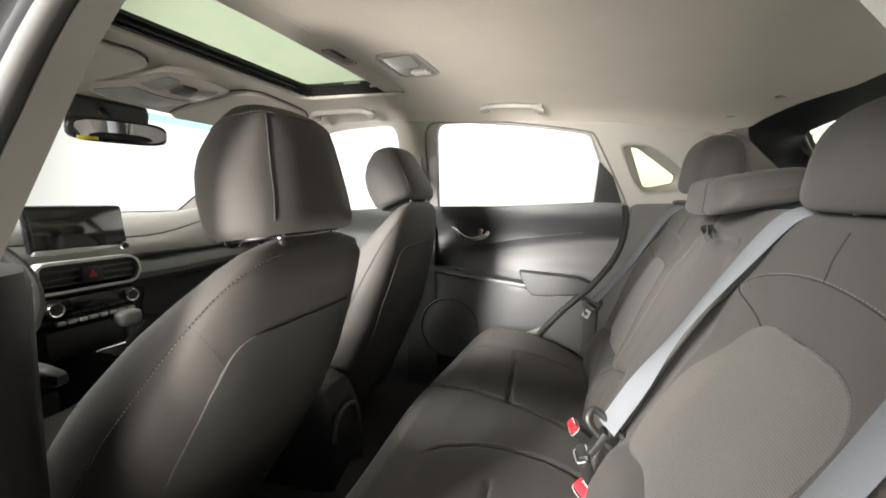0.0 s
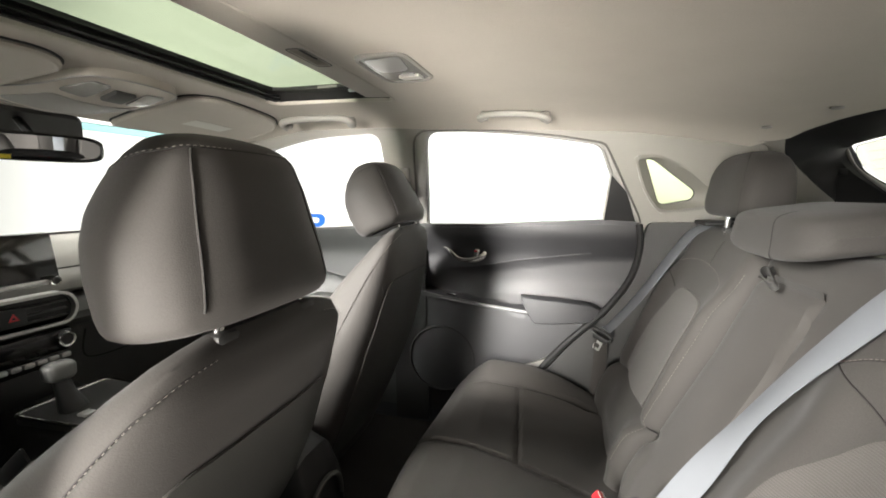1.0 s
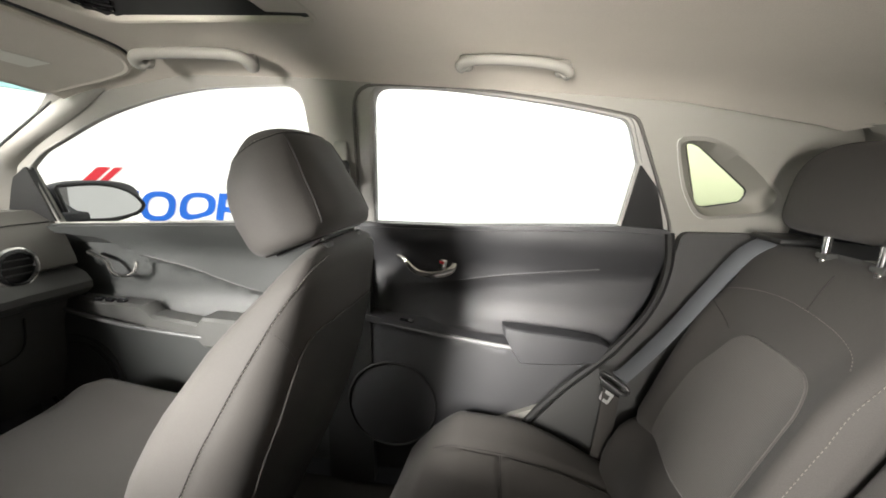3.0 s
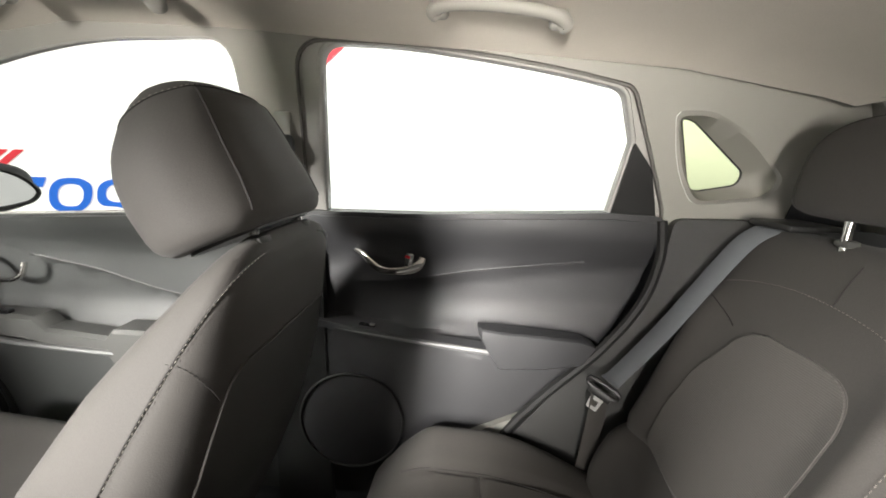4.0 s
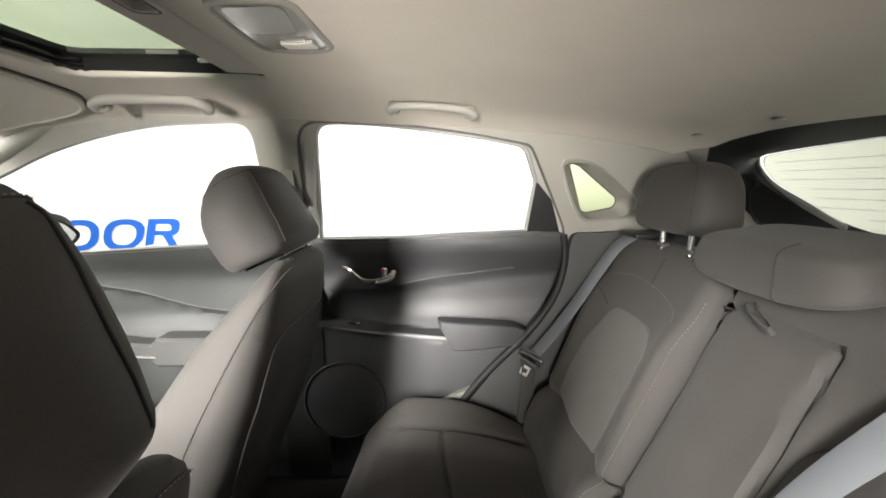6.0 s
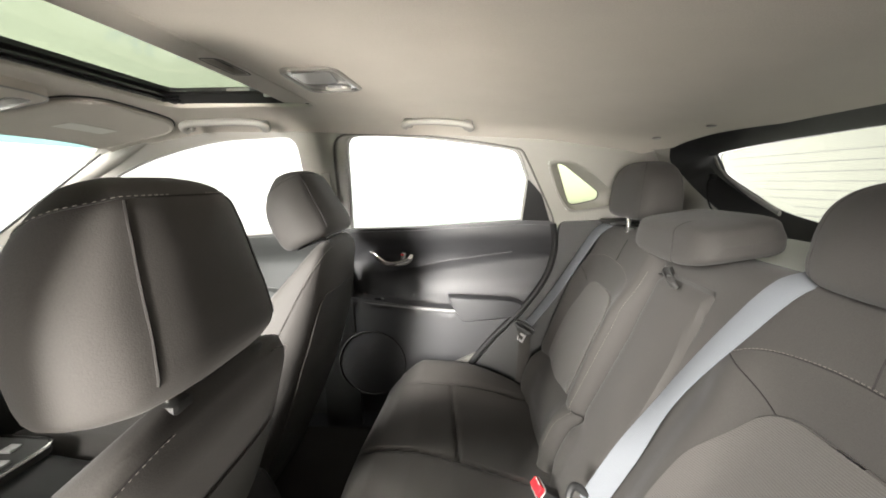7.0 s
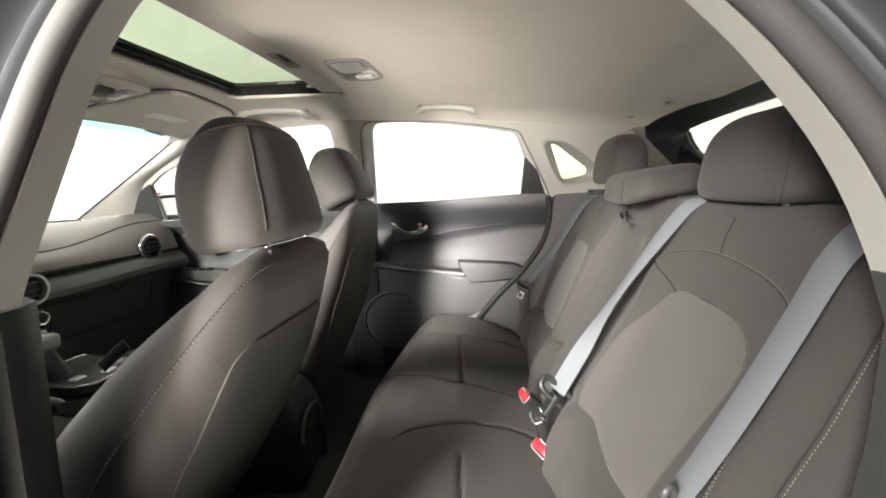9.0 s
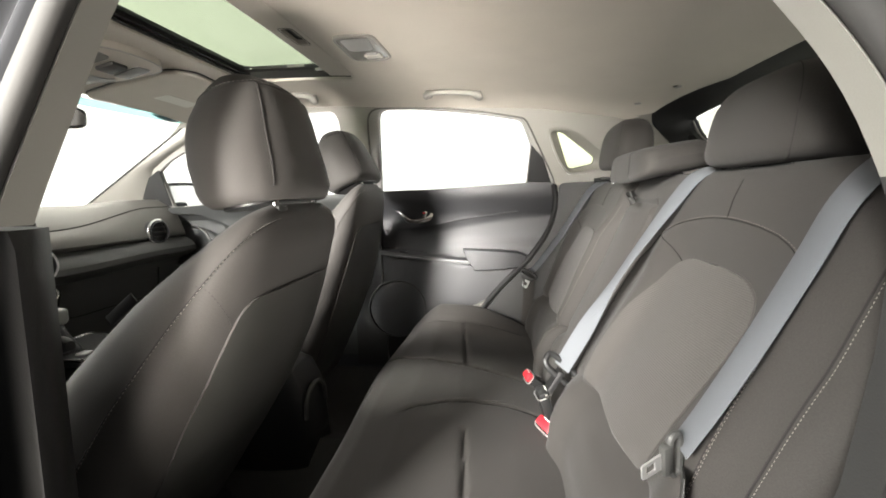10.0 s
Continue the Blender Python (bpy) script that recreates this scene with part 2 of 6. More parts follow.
def loft(rings, caps=True, closed=True, bm=None):
    """A skin over rings of equally many points."""
    bm = bm or bmesh.new()
    vs = [[bm.verts.new(p) for p in r] for r in rings]
    n = len(vs[0])
    for a, b in zip(vs, vs[1:]):
        for i in range(n if closed else n - 1):
            bm.faces.new((a[i], a[(i + 1) % n], b[(i + 1) % n], b[i]))
    if caps:
        for r in (vs[0], vs[-1]):
            c = bm.verts.new(sum((v.co for v in r), Vector()) / n)
            for i in range(n):
                bm.faces.new((r[i], r[(i + 1) % n], c))
    return bm


def tube(path, radius, n=8, bm=None, closed=False, flat=1.0):
    """A round bar along a path; radius may be a list."""
    path = [Vector(p) for p in path]
    rings = []
    k = len(path)
    side = None
    for i, p in enumerate(path):
        a, b = (path[(i - 1) % k], path[(i + 1) % k]) if closed else (path[max(i - 1, 0)], path[min(i + 1, k - 1)])
        d = (b - a).normalized()
        ref = side if side is not None else (V(0, 0, 1) if abs(d.z) < 0.9 else V(1, 0, 0))
        s = d.cross(ref)
        s = s.normalized() if s.length > 1e-6 else d.orthogonal().normalized()
        t = s.cross(d).normalized()
        side = t
        r = radius[i] if isinstance(radius, (list, tuple)) else radius
        rings.append([p + s * (r * math.cos(2 * math.pi * j / n)) + t * (r * flat * math.sin(2 * math.pi * j / n)) for j in range(n)])
    if closed:
        rings.append(rings[0])
    return loft(rings, caps=not closed, bm=bm)


def ribbon(path, across, width, thick, bm=None):
    """A strap along a path; across: the way of its width at each point, or one for all."""
    path = [Vector(p) for p in path]
    rings = []
    for i, p in enumerate(path):
        a, b = path[max(i - 1, 0)], path[min(i + 1, len(path) - 1)]
        d = (b - a).normalized()
        w = Vector(across[i] if isinstance(across, list) else across)
        w = (w - d * w.dot(d)).normalized()
        n = d.cross(w)
        h, q = width / 2, thick / 2
        rings.append([p + w * h + n * q * 0.4, p + w * h * 0.94 + n * q, p - w * h * 0.94 + n * q, p - w * h + n * q * 0.4,
                      p - w * h - n * q * 0.4, p - w * h * 0.94 - n * q, p + w * h * 0.94 - n * q, p + w * h - n * q * 0.4])
    return loft(rings, bm=bm)


def block(center, size, bevel=0.005, m=None, bm=None, seg=2):
    """A box with rounded edges."""
    own = bmesh.new()
    bmesh.ops.create_cube(own, size=1, matrix=Matrix.Translation(center) @ (m or Matrix()) @ Matrix.Diagonal((*size, 1)))
    if bevel:
        bmesh.ops.bevel(own, geom=own.edges[:], offset=min(bevel, min(size) * 0.45), segments=seg, affect="EDGES", profile=0.5)
    if bm is None:
        return own
    me = bpy.data.meshes.new("scrap")
    own.to_mesh(me)
    own.free()
    bm.from_mesh(me)
    bpy.data.meshes.remove(me)
    return bm


def extrude(poly, fn, depth, s=0.03):
    """A flat plate of outline poly in (u, v): fn(u, v, d) gives the place, d from 0 to depth."""
    return sheet(poly, [], lambda u, v: fn(u, v, 0), s, lambda u, v: fn(u, v, depth) - fn(u, v, 0))


def spow(a, e):
    return math.copysign(abs(a) ** e, a)


def pillow(center, half, e1=0.5, e2=0.5, warp=None, nu=40, nv=20, low=None):
    """A cushion-like body: a rounded box with half sizes; warp(p) bends it in its own axes."""
    bm = bmesh.new()
    rows = []
    for j in range(1, nv):
        phi = -math.pi / 2 + math.pi * j / nv
        row = []
        for i in range(nu):
            th = 2 * math.pi * i / nu
            e = low if low and phi < 0 else e1
            p = V(half[0] * spow(math.cos(phi), e) * spow(math.cos(th), e2), half[1] * spow(math.cos(phi), e) * spow(math.sin(th), e2), half[2] * spow(math.sin(phi), e))
            row.append(Vector(center) + (warp(p) if warp else p))
        rows.append(row)
    ends = [Vector(center) + (warp(q) if warp else q) for q in (V(0, 0, -half[2]), V(0, 0, half[2]))]
    loft(rows, caps=False, bm=bm)
    bm.verts.ensure_lookup_table()
    for base, e, flip in ((0, ends[0], 1), ((nv - 2) * nu, ends[1], 0)):
        c = bm.verts.new(e)
        bm.verts.ensure_lookup_table()
        for i in range(nu):
            bm.faces.new((bm.verts[base + i], bm.verts[base + (i + 1) % nu], c))
    return bm


def stitches(path, length=0.006, gap=0.005, r=0.0009, bm=None):
    """A row of thread stitches along a path."""
    bm = bm or bmesh.new()
    path = [Vector(p) for p in path]
    cum = [0.0]
    for a, b in zip(path, path[1:]):
        cum.append(cum[-1] + (b - a).length)

    def at(s):
        i = min(max(int(np.searchsorted(cum, s)) - 1, 0), len(path) - 2)
        return path[i].lerp(path[i + 1], (s - cum[i]) / max(cum[i + 1] - cum[i], 1e-9))
    s = 0.0
    while s + length < cum[-1]:
        tube([at(s), at(s + length)], r, 5, bm)
        s += length + gap
    return bm

# ---- the booth round the car ----
ground = part("ground", sheet([(-30, -30), (30, -30), (30, 30), (-30, 30)], [], lambda u, v: V(u, v, 0), 6, (0, 0, -0.05)), "floor")
tagged(ground, "pale smooth booth floor under the car", "floor", kind="structure")
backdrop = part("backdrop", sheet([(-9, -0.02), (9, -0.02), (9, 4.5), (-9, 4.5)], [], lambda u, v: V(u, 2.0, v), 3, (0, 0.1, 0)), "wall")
tagged(backdrop, "plain white booth wall beside the car, glowing by itself to look lit", "wall", kind="structure")

# unseen wall, added so that less light enters by the doorway
side_wall = part("booth_wall", sheet([(-1.2, -0.02), (8, -0.02), (8, 4.5), (-1.2, 4.5)], [], lambda u, v: V(u, -4.0, v), 2, (0, -0.1, 0)), "grey_wall")
tagged(side_wall, "plain dark grey wall, added unseen to cut the light into the open doorway", "wall", kind="structure")

sign = thing("wall_sign", "blue slanted capital letters with red slashes on the white wall", "sign", (0, 0, 0))


def on_wall(u, v, d=0.0):
    return V(u + 0.22 * (v - 0.99), 1.996 - d, v)


for x in (-2.045, -1.765):
    outer = [(x + 0.125 * spow(math.cos(a), 0.8), 0.99 + 0.096 * spow(math.sin(a), 0.8)) for a in np.linspace(0, 2 * math.pi, 48, endpoint=False)]
    inner = [(x + 0.076 * spow(math.cos(a), 0.8), 0.99 + 0.062 * spow(math.sin(a), 0.8)) for a in np.linspace(0, 2 * math.pi, 48, endpoint=False)]
    part("letter_o", sheet(outer, [inner], on_wall, 0.2, (0, -0.003, 0)), "blue", sign)
r_out = rounded([(-1.625, 0.895), (-1.575, 0.895), (-1.575, 0.965), (-1.525, 0.965), (-1.475, 0.895), (-1.415, 0.895), (-1.47, 0.972), (-1.43, 1.0), (-1.43, 1.06), (-1.46, 1.085), (-1.625, 1.085)], [0, 0, 0, 0.01, 0, 0, 0.01, 0.03, 0.03, 0.03, 0])
part("letter_r", sheet(r_out, [rounded([(-1.575, 1.0), (-1.50, 1.0), (-1.478, 1.012), (-1.478, 1.038), (-1.50, 1.05), (-1.575, 1.05)], 0.008)], on_wall, 0.2, (0, -0.003, 0)), "blue", sign)


def slash(x, z, w, h, lean):
    pts = [(x, z), (x + w, z), (x + w + lean, z + h), (x + lean, z + h)]
    return extrude(rounded(pts, 0.012), lambda u, v, d: V(u, 1.996 - d, v), 0.003, 0.2)


for x, z, w, h, lean in ((-2.66, 1.09, 0.10, 0.14, 0.20), (-2.53, 1.09, 0.06, 0.14, 0.20), (-0.68, 1.66, 0.06, 0.14, 0.16)):
    part("slash", slash(x, z, w, h, lean), "sign_red", sign)
part("slash", extrude(rounded([(-2.93, 1.10), (-2.64, 1.095), (-2.70, 1.06), (-2.80, 1.02), (-2.87, 1.04)], 0.012), lambda u, v, d: V(u, 1.996 - d, v), 0.003, 0.2), "sign_red", sign)
part("arc", extrude([(-3.24 + 0.15 * math.cos(a), 0.97 + 0.09 * math.sin(a)) for a in np.linspace(0, 2 * math.pi, 32, endpoint=False)], lambda u, v, d: V(u, 1.996 - d, v), 0.003, 0.2), "blue", sign)
part("bar", extrude(rounded([(-2.42, 1.03), (-2.20, 1.03), (-2.17, 1.085), (-2.40, 1.085)], 0.004), lambda u, v, d: V(u, 1.996 - d, v), 0.003, 0.2), "blue", sign)

# ---- roof lining and side walls ----


def roof_mid(x):
    return line([(-1.05, 1.435), (-0.85, 1.468), (-0.6, 1.495), (-0.3, 1.487), (-0.1, 1.474), (0.2, 1.46), (0.5, 1.437), (0.75, 1.393), (0.88, 1.360), (0.95, 1.34)], x)


def roof_z(x, y):
    a = abs(y) / 0.6
    rise = 0.028 * step(0.66, 0.92, x) * (1 - min(a, 1.0) ** 5)
    return roof_mid(x) + rise - 0.012 * a ** 2 - 0.022 * a ** 6 - 0.012 * a ** 14


def wall_y(x, z):
    """Half the inner width at the height of the windows."""
    return 0.712 - 0.38 * (z - 1.12) - 0.2 * max(0, -0.9 - x) ** 2


SUN = rounded([(-0.545, -0.412), (-0.545, 0.338), (-0.146, 0.332), (-0.146, -0.402)], [0.05, 0.05, 0.03, 0.03])
lining = [(-1.0, -0.3), (-1.0, 0.3), (-0.96, 0.6), (0.80, 0.6), (0.870, 0.545), (0.896, 0.45), (0.942, 0.2), (0.942, -0.2), (0.896, -0.45), (0.870, -0.545), (0.80, -0.6), (-0.96, -0.6)]
ceiling = part("ceiling", sheet(lining, [SUN], lambda u, v: V(u, v, roof_z(u, v)), 0.05, (0, 0, 0.03)), "headliner")
tagged(ceiling, "pale grey-beige cloth roof lining", "ceiling", kind="structure")
roof = part("roof", sheet([(-1.1, -0.66), (-1.1, 0.66), (1.0, 0.66), (1.0, -0.66)], [[(-0.62, -0.46), (-0.62, 0.40), (-0.13, 0.38), (-0.13, -0.45)]],
                          lambda u, v: V(u, v, roof_z(u, max(-0.6, min(0.6, v))) + 0.05), 0.08, (0, 0, 0.012)), "paint")
tagged(roof, "dark grey painted steel car roof", "roof", kind="structure")

# the windows' outlines, along the car and upwards
FRONT_W = rounded([(-1.185, 1.065), (-0.318, 1.103), (-0.312, 1.434), (-0.57, 1.43), (-0.725, 1.406), (-0.9, 1.363), (-1.12, 1.275), (-1.185, 1.23)], [0.005, 0.01, 0.05, 0.1, 0.1, 0.1, 0.03, 0.01])
REAR_OPEN = rounded([(-0.232, 1.05), (-0.195, 1.435), (0.0, 1.431), (0.15, 1.415), (0.3, 1.393), (0.43, 1.367), (0.508, 1.217), (0.556, 1.118), (0.556, 1.05)], [0.01, 0.06, 0.1, 0.1, 0.1, 0.02, 0.1, 0.05, 0.01])
REAR_W = rounded([(-0.183, 1.099), (-0.145, 1.427), (0.0, 1.423), (0.15, 1.405), (0.3, 1.383), (0.412, 1.36), (0.448, 1.27), (0.434, 1.119)], [0.005, 0.035, 0.1, 0.1, 0.1, 0.02, 0.005, 0.005])
QUARTER = rounded([(0.512, 1.325), (0.58, 1.328), (0.67, 1.285), (0.765, 1.20), (0.745, 1.16), (0.60, 1.143), (0.545, 1.22)], [0.02, 0.05, 0.08, 0.03, 0.02, 0.03, 0.1])
QUARTER_W = rounded([(0.552, 1.32), (0.578, 1.315), (0.705, 1.215), (0.700, 1.188), (0.618, 1.172), (0.60, 1.18)], [0.02, 0.02, 0.025, 0.02, 0.01, 0.02])
side_out = [(-1.50, 1.05), (-0.98, 1.44)] + [(x, roof_z(x, 0.6) + 0.012) for x in (-0.85, -0.6, -0.3, 0.0, 0.3, 0.6, 0.78)] + [(0.855, 1.345), (0.885, 1.30), (0.93, 1.2), (0.98, 1.08), (0.98, 1.05)]

wall_right = part("wall_right", sheet(side_out, [FRONT_W, REAR_OPEN, QUARTER], lambda u, v: V(u, wall_y(u, v), v), 0.04, (0, 0.025, 0)), "trim")
tagged(wall_right, "pale grey plastic pillar trims between the side windows", "pillar trim", kind="structure")


def loop_loft(loops):
    """A skin between closed loops, each brought to equally many points."""
    n = 96
    rings = []
    for lp in loops:
        p = [Vector(q) for q in lp]
        cum = [0.0]
        for i in range(len(p)):
            cum.append(cum[-1] + (p[(i + 1) % len(p)] - p[i]).length)
        ring = []
        for k in range(n):
            s = cum[-1] * k / n
            i = min(int(np.searchsorted(cum, s, side="right")) - 1, len(p) - 1)
            ring.append(p[i].lerp(p[(i + 1) % len(p)], (s - cum[i]) / max(cum[i + 1] - cum[i], 1e-9)))
        rings.append(ring)
    return loft(rings, caps=False)


part("window_reveal", loop_loft([[V(u, wall_y(u, v) - 0.001, v) for u, v in QUARTER], [V(u, 0.70 - 0.3 * (v - 1.12), v) for u, v in rounded([((p[0] - 0.63) * 0.9 + 0.628, (p[1] - 1.24) * 0.9 + 1.24) for p in QUARTER], 0.0)],
                               [V(u, 0.745 - 0.25 * (v - 1.12), v) for u, v in QUARTER_W]]), "trim", wall_right, "pale reveal of the small rear side window")


def pane(name, outline, yfn, mat, label, side=1):
    ob = part(name, sheet(outline, [], lambda u, v: V(u, side * yfn(u, v), v), 0.1, (0, side * 0.004, 0)), mat)
    ob.visible_shadow = False
    return tagged(ob, label, "window", kind="structure")


pane("window_1", FRONT_W, lambda u, v: wall_y(u, v) + 0.022, "front_glass", "clear glass of the closed front side window")
pane("window_2", REAR_W, lambda u, v: wall_y(u, v) + 0.018, "glass", "clear glass of the closed rear door window")
pane("window_3", [((p[0] - 0.63) * 1.05 + 0.63, (p[1] - 1.24) * 1.05 + 1.24) for p in QUARTER_W], lambda u, v: 0.748 - 0.25 * (v - 1.12), "quarter_glass", "small yellow-green tinted rear side window")
part("rubber_rim", tube([V(u, 0.7445 - 0.25 * (v - 1.12), v) for u, v in QUARTER_W], 0.0022, 6, closed=True), "black", wall_right)
part("rubber_rim", tube([V(u, wall_y(u, v) + 0.004, v) for u, v in FRONT_W], 0.004, 6, closed=True), "seal", wall_right)

# left wall with the open rear doorway
LEFT_OPEN = rounded([(-0.15, 0.36), (-0.115, 0.9), (-0.10, 1.08), (-0.066, 1.30), (-0.02, 1.392), (0.15, 1.394), (0.33, 1.352), (0.468, 1.327), (0.522, 1.255), (0.572, 1.155), (0.586, 1.05), (0.580, 0.96), (0.566, 0.86), (0.535, 0.76), (0.48, 0.65), (0.41, 0.52), (0.36, 0.36)],
                    [0.05, 0.1, 0.05, 0.08, 0.06, 0.15, 0.1, 0.03, 0.1, 0.08, 0.08, 0.1, 0.1, 0.1, 0.1, 0.05, 0.05])


def left_y(u, v):
    return -wall_y(u, max(v, 1.05)) if v > 1.05 else -wall_y(u, 1.05)


wall_left = thing("wall_left", "pale pillar trims and dark lower trims round the open rear doorway", "pillar trim", kind="structure")
left_up = [(-1.35, 1.068), (-0.98, 1.42)] + [(x, roof_z(x, 0.6) + 0.012) for x in (-0.85, -0.6, -0.3, 0.0, 0.3, 0.6, 0.78)] + [(0.855, 1.345), (0.885, 1.30), (0.93, 1.2), (0.98, 1.085)]
up = sheet(left_up[:1] + left_up[1:] + [(0.585, 1.085)] + [(p.x, p.y) for p in reversed([q for q in LEFT_OPEN if q.y > 1.07])] + [(-0.10, 1.066)], [FRONT_W], lambda u, v: V(u, left_y(u, v), v), 0.04, (0, -0.032, 0))
part("upper_trim", up, "trim", wall_left, "pale grey plastic")
low_front = [(-1.35, 0.30), (-1.35, 1.066), (-0.22, 1.066), (-0.25, 0.30)]
part("lower_trim", sheet(low_front, [], lambda u, v: V(u, left_y(u, v) - 0.004, v), 0.06, (0, -0.03, 0)), "black", wall_left, "black plastic")
rings = []
for z in (0.34, 0.5, 0.8, 1.0, 1.045, 1.062):
    k = 0.05 * (z - 1.062)
    t = 0.006 if z > 1.055 else 0.0
    rings.append([V(x + k, y, z) for x, y in ((-0.10 - t, -0.75), (-0.102 - t, -0.735 + t), (-0.125, -0.70), (-0.185, -0.665 - t), (-0.23, -0.66 - t), (-0.30, -0.665), (-0.30, -0.75))])
part("pillar_cover", loft(rings), "black", wall_left, "dark grey lower pillar cover")
low_rear = [(0.98, 1.083), (0.578, 1.083), (0.580, 1.05), (0.576, 0.96), (0.562, 0.86), (0.531, 0.76), (0.476, 0.65), (0.406, 0.52), (0.356, 0.36), (0.33, 0.30), (0.98, 0.30)]
part("lower_trim", sheet(low_rear, [], lambda u, v: V(u, left_y(u, v) - 0.004, v), 0.06, (0, -0.03, 0)), "quarter", wall_left, "dark grey plastic")


def offset_loop(poly, d):
    out = []
    n = len(poly)
    area = sum(poly[i][0] * poly[(i + 1) % n][1] - poly[(i + 1) % n][0] * poly[i][1] for i in range(n))
    sg = -1 if area > 0 else 1
    for i in range(n):
        a, b = Vector(poly[i - 1]), Vector(poly[(i + 1) % n])
        t = (b - a)
        t = t.normalized() if t.length > 1e-9 else Vector((1, 0))
        out.append(Vector(poly[i]) + Vector((-t.y, t.x)) * (d * sg))
    return out


def open_y(v):
    return -(0.712 - 0.38 * (max(v, 1.0) - 1.12))


part("door_seal", tube([V(u, open_y(v) - 0.042, v) for u, v in offset_loop(dense(LEFT_OPEN, 0.03), 0.011)], 0.0125, 12, closed=True), "gasket", wall_left, "dark rubber door seal")
jamb = dense(LEFT_OPEN, 0.03)
part("door_jamb", loop_loft([[V(u, open_y(v) - dy, v) for u, v in offset_loop(jamb, d)] for d, dy in [(p.x, p.y) for p in spline([(0.010, 0.036, 0), (0.018, 0.050, 0), (0.026, 0.060, 0), (0.033, 0.054, 0), (0.041, 0.058, 0), (0.048, 0.072, 0), (0.054, 0.092, 0), (0.074, 0.102, 0), (0.081, 0.098, 0), (0.089, 0.106, 0), (0.098, 0.124, 0), (0.14, 0.165, 0), (0.22, 0.19, 0)], 4)]]), "jamb", wall_left, "dark grey painted door frame")

# front pillar trims from the windscreen's edge to the side windows
for side, name in ((1, "right"), (-1, "left")):
    rings, edge = [], []
    for k in range(15):
        t = k / 14
        z = 1.095 + 0.335 * t
        a = V(-1.50 + 0.53 * t + 0.004, 0.597 * (1.0 + 0.03 * t) - 0.006, z - 0.003)
        c = V(line([(1.06, -1.30), (1.24, -1.20), (1.30, -1.10), (1.38, -0.92), (1.44, -0.80)], z), wall_y(-1.0, z) - 0.003, z)
        b = a.lerp(c, 0.5) + V(0.016, -0.022, -0.004)
        rings.append([V(q.x, side * q.y, q.z) for q in [(1 - u) ** 2 * a + 2 * u * (1 - u) * b + u * u * c for u in (j / 10 for j in range(11))]])
        edge.append(V(a.x - 0.002, side * (a.y - 0.002), a.z))
    ob = part("front_pillar_" + name, loft(rings, caps=False, closed=False), "trim")
    part("glass_border", tube(edge, 0.0035, 6), "black", ob, "black border of the windscreen")
    tagged(ob, "pale plastic trim of the windscreen pillar", "pillar trim", kind="structure")

# windscreen
wind = [(-0.60, 1.095), (0.60, 1.095), (0.60, 1.43), (-0.60, 1.43)]


def wind_p(u, v):
    t = (v - 1.095) / 0.335
    return V(-1.50 + 0.53 * t - 0.06 * (1 - (u / 0.62) ** 2), u * (1.0 + 0.03 * t), v)


windscreen = part("window_4", sheet(wind, [], wind_p, 0.1, (0, 0, 0.005)), "front_glass")
windscreen.visible_shadow = False
band = part("shade_band", sheet([(-0.60, 1.413), (0.60, 1.413), (0.60, 1.43), (-0.60, 1.43)], [], lambda u, v: wind_p(u, v) + V(0.006, 0, 0.004), 0.1, (0, 0, 0.002)), "band_glass", windscreen, "blue-green shade band")
band.visible_shadow = False
tagged(windscreen, "clear windscreen with a blue-green band along its top", "windscreen", kind="structure")

# tailgate: black inner frame, glass and body
T_HALF = [(0.935, 0), (0.92, 0.25), (0.882, 0.45), (0.862, 0.548)]
T_TOP = [(x, y, roof_z(x, y) + 0.006) for x, y in T_HALF]
T_SIDE = [(0.905, 0.60, 1.29), (0.985, 0.625, 1.215), (1.06, 0.60, 1.14), (1.09, 0.50, 1.06), (1.10, 0.3, 1.03)]
T_RIGHT = T_TOP + T_SIDE
T_OUT = spline(T_RIGHT + [(1.10, 0, 1.03)] + [(x, -y, z) for x, y, z in reversed(T_RIGHT[1:])], 6, True)
T_GLASS = spline([(1.03, 0, 1.345), (1.025, 0.3, 1.34), (1.02, 0.52, 1.33), (1.03, 0.60, 1.318), (1.06, 0.59, 1.262), (1.087, 0.50, 1.205), (1.11, 0.40, 1.155), (1.125, 0.2, 1.125), (1.125, 0, 1.125),
                  (1.125, -0.2, 1.125), (1.11, -0.40, 1.155), (1.087, -0.50, 1.205), (1.06, -0.59, 1.262), (1.03, -0.60, 1.318), (1.02, -0.52, 1.33), (1.025, -0.3, 1.34)], 6, True)
for side in (1, -1):
    a = [V(x, side * wall_y(x, z), z) for x, z in ((0.855, 1.345), (0.885, 1.30), (0.93, 1.2), (0.98, 1.08))]
    a = [V(0.79, side * 0.6, roof_z(0.79, 0.6))] + [p + V(-0.012, -0.003 * side, 0) for p in a]
    b = [V(0.862, side * 0.546, roof_z(0.862, 0.548) + 0.006), V(0.874, side * 0.572, 1.312), V(0.905, side * 0.60, 1.29), V(0.985, side * 0.625, 1.215), V(1.06, side * 0.61, 1.14)]
    a, b = spline(a, 6), spline(b, 6)
    c = [p.lerp(q, 0.5) + V(-0.01, 0, 0) for p, q in zip(a, b)]
    ob = part("rear_pillar_" + ("right" if side > 0 else "left"), loft([a, c, b], caps=False, closed=False), "trim")
    tagged(ob, "pale plastic trim of the rear pillar", "pillar trim", kind="structure")
tailgate = thing("tailgate", "closed tailgate with a black inner frame round the rear window", "tailgate", (1.0, 0, 1.0), kind="structure")
tp = Matrix.Translation((-1.0, 0, -1.0))
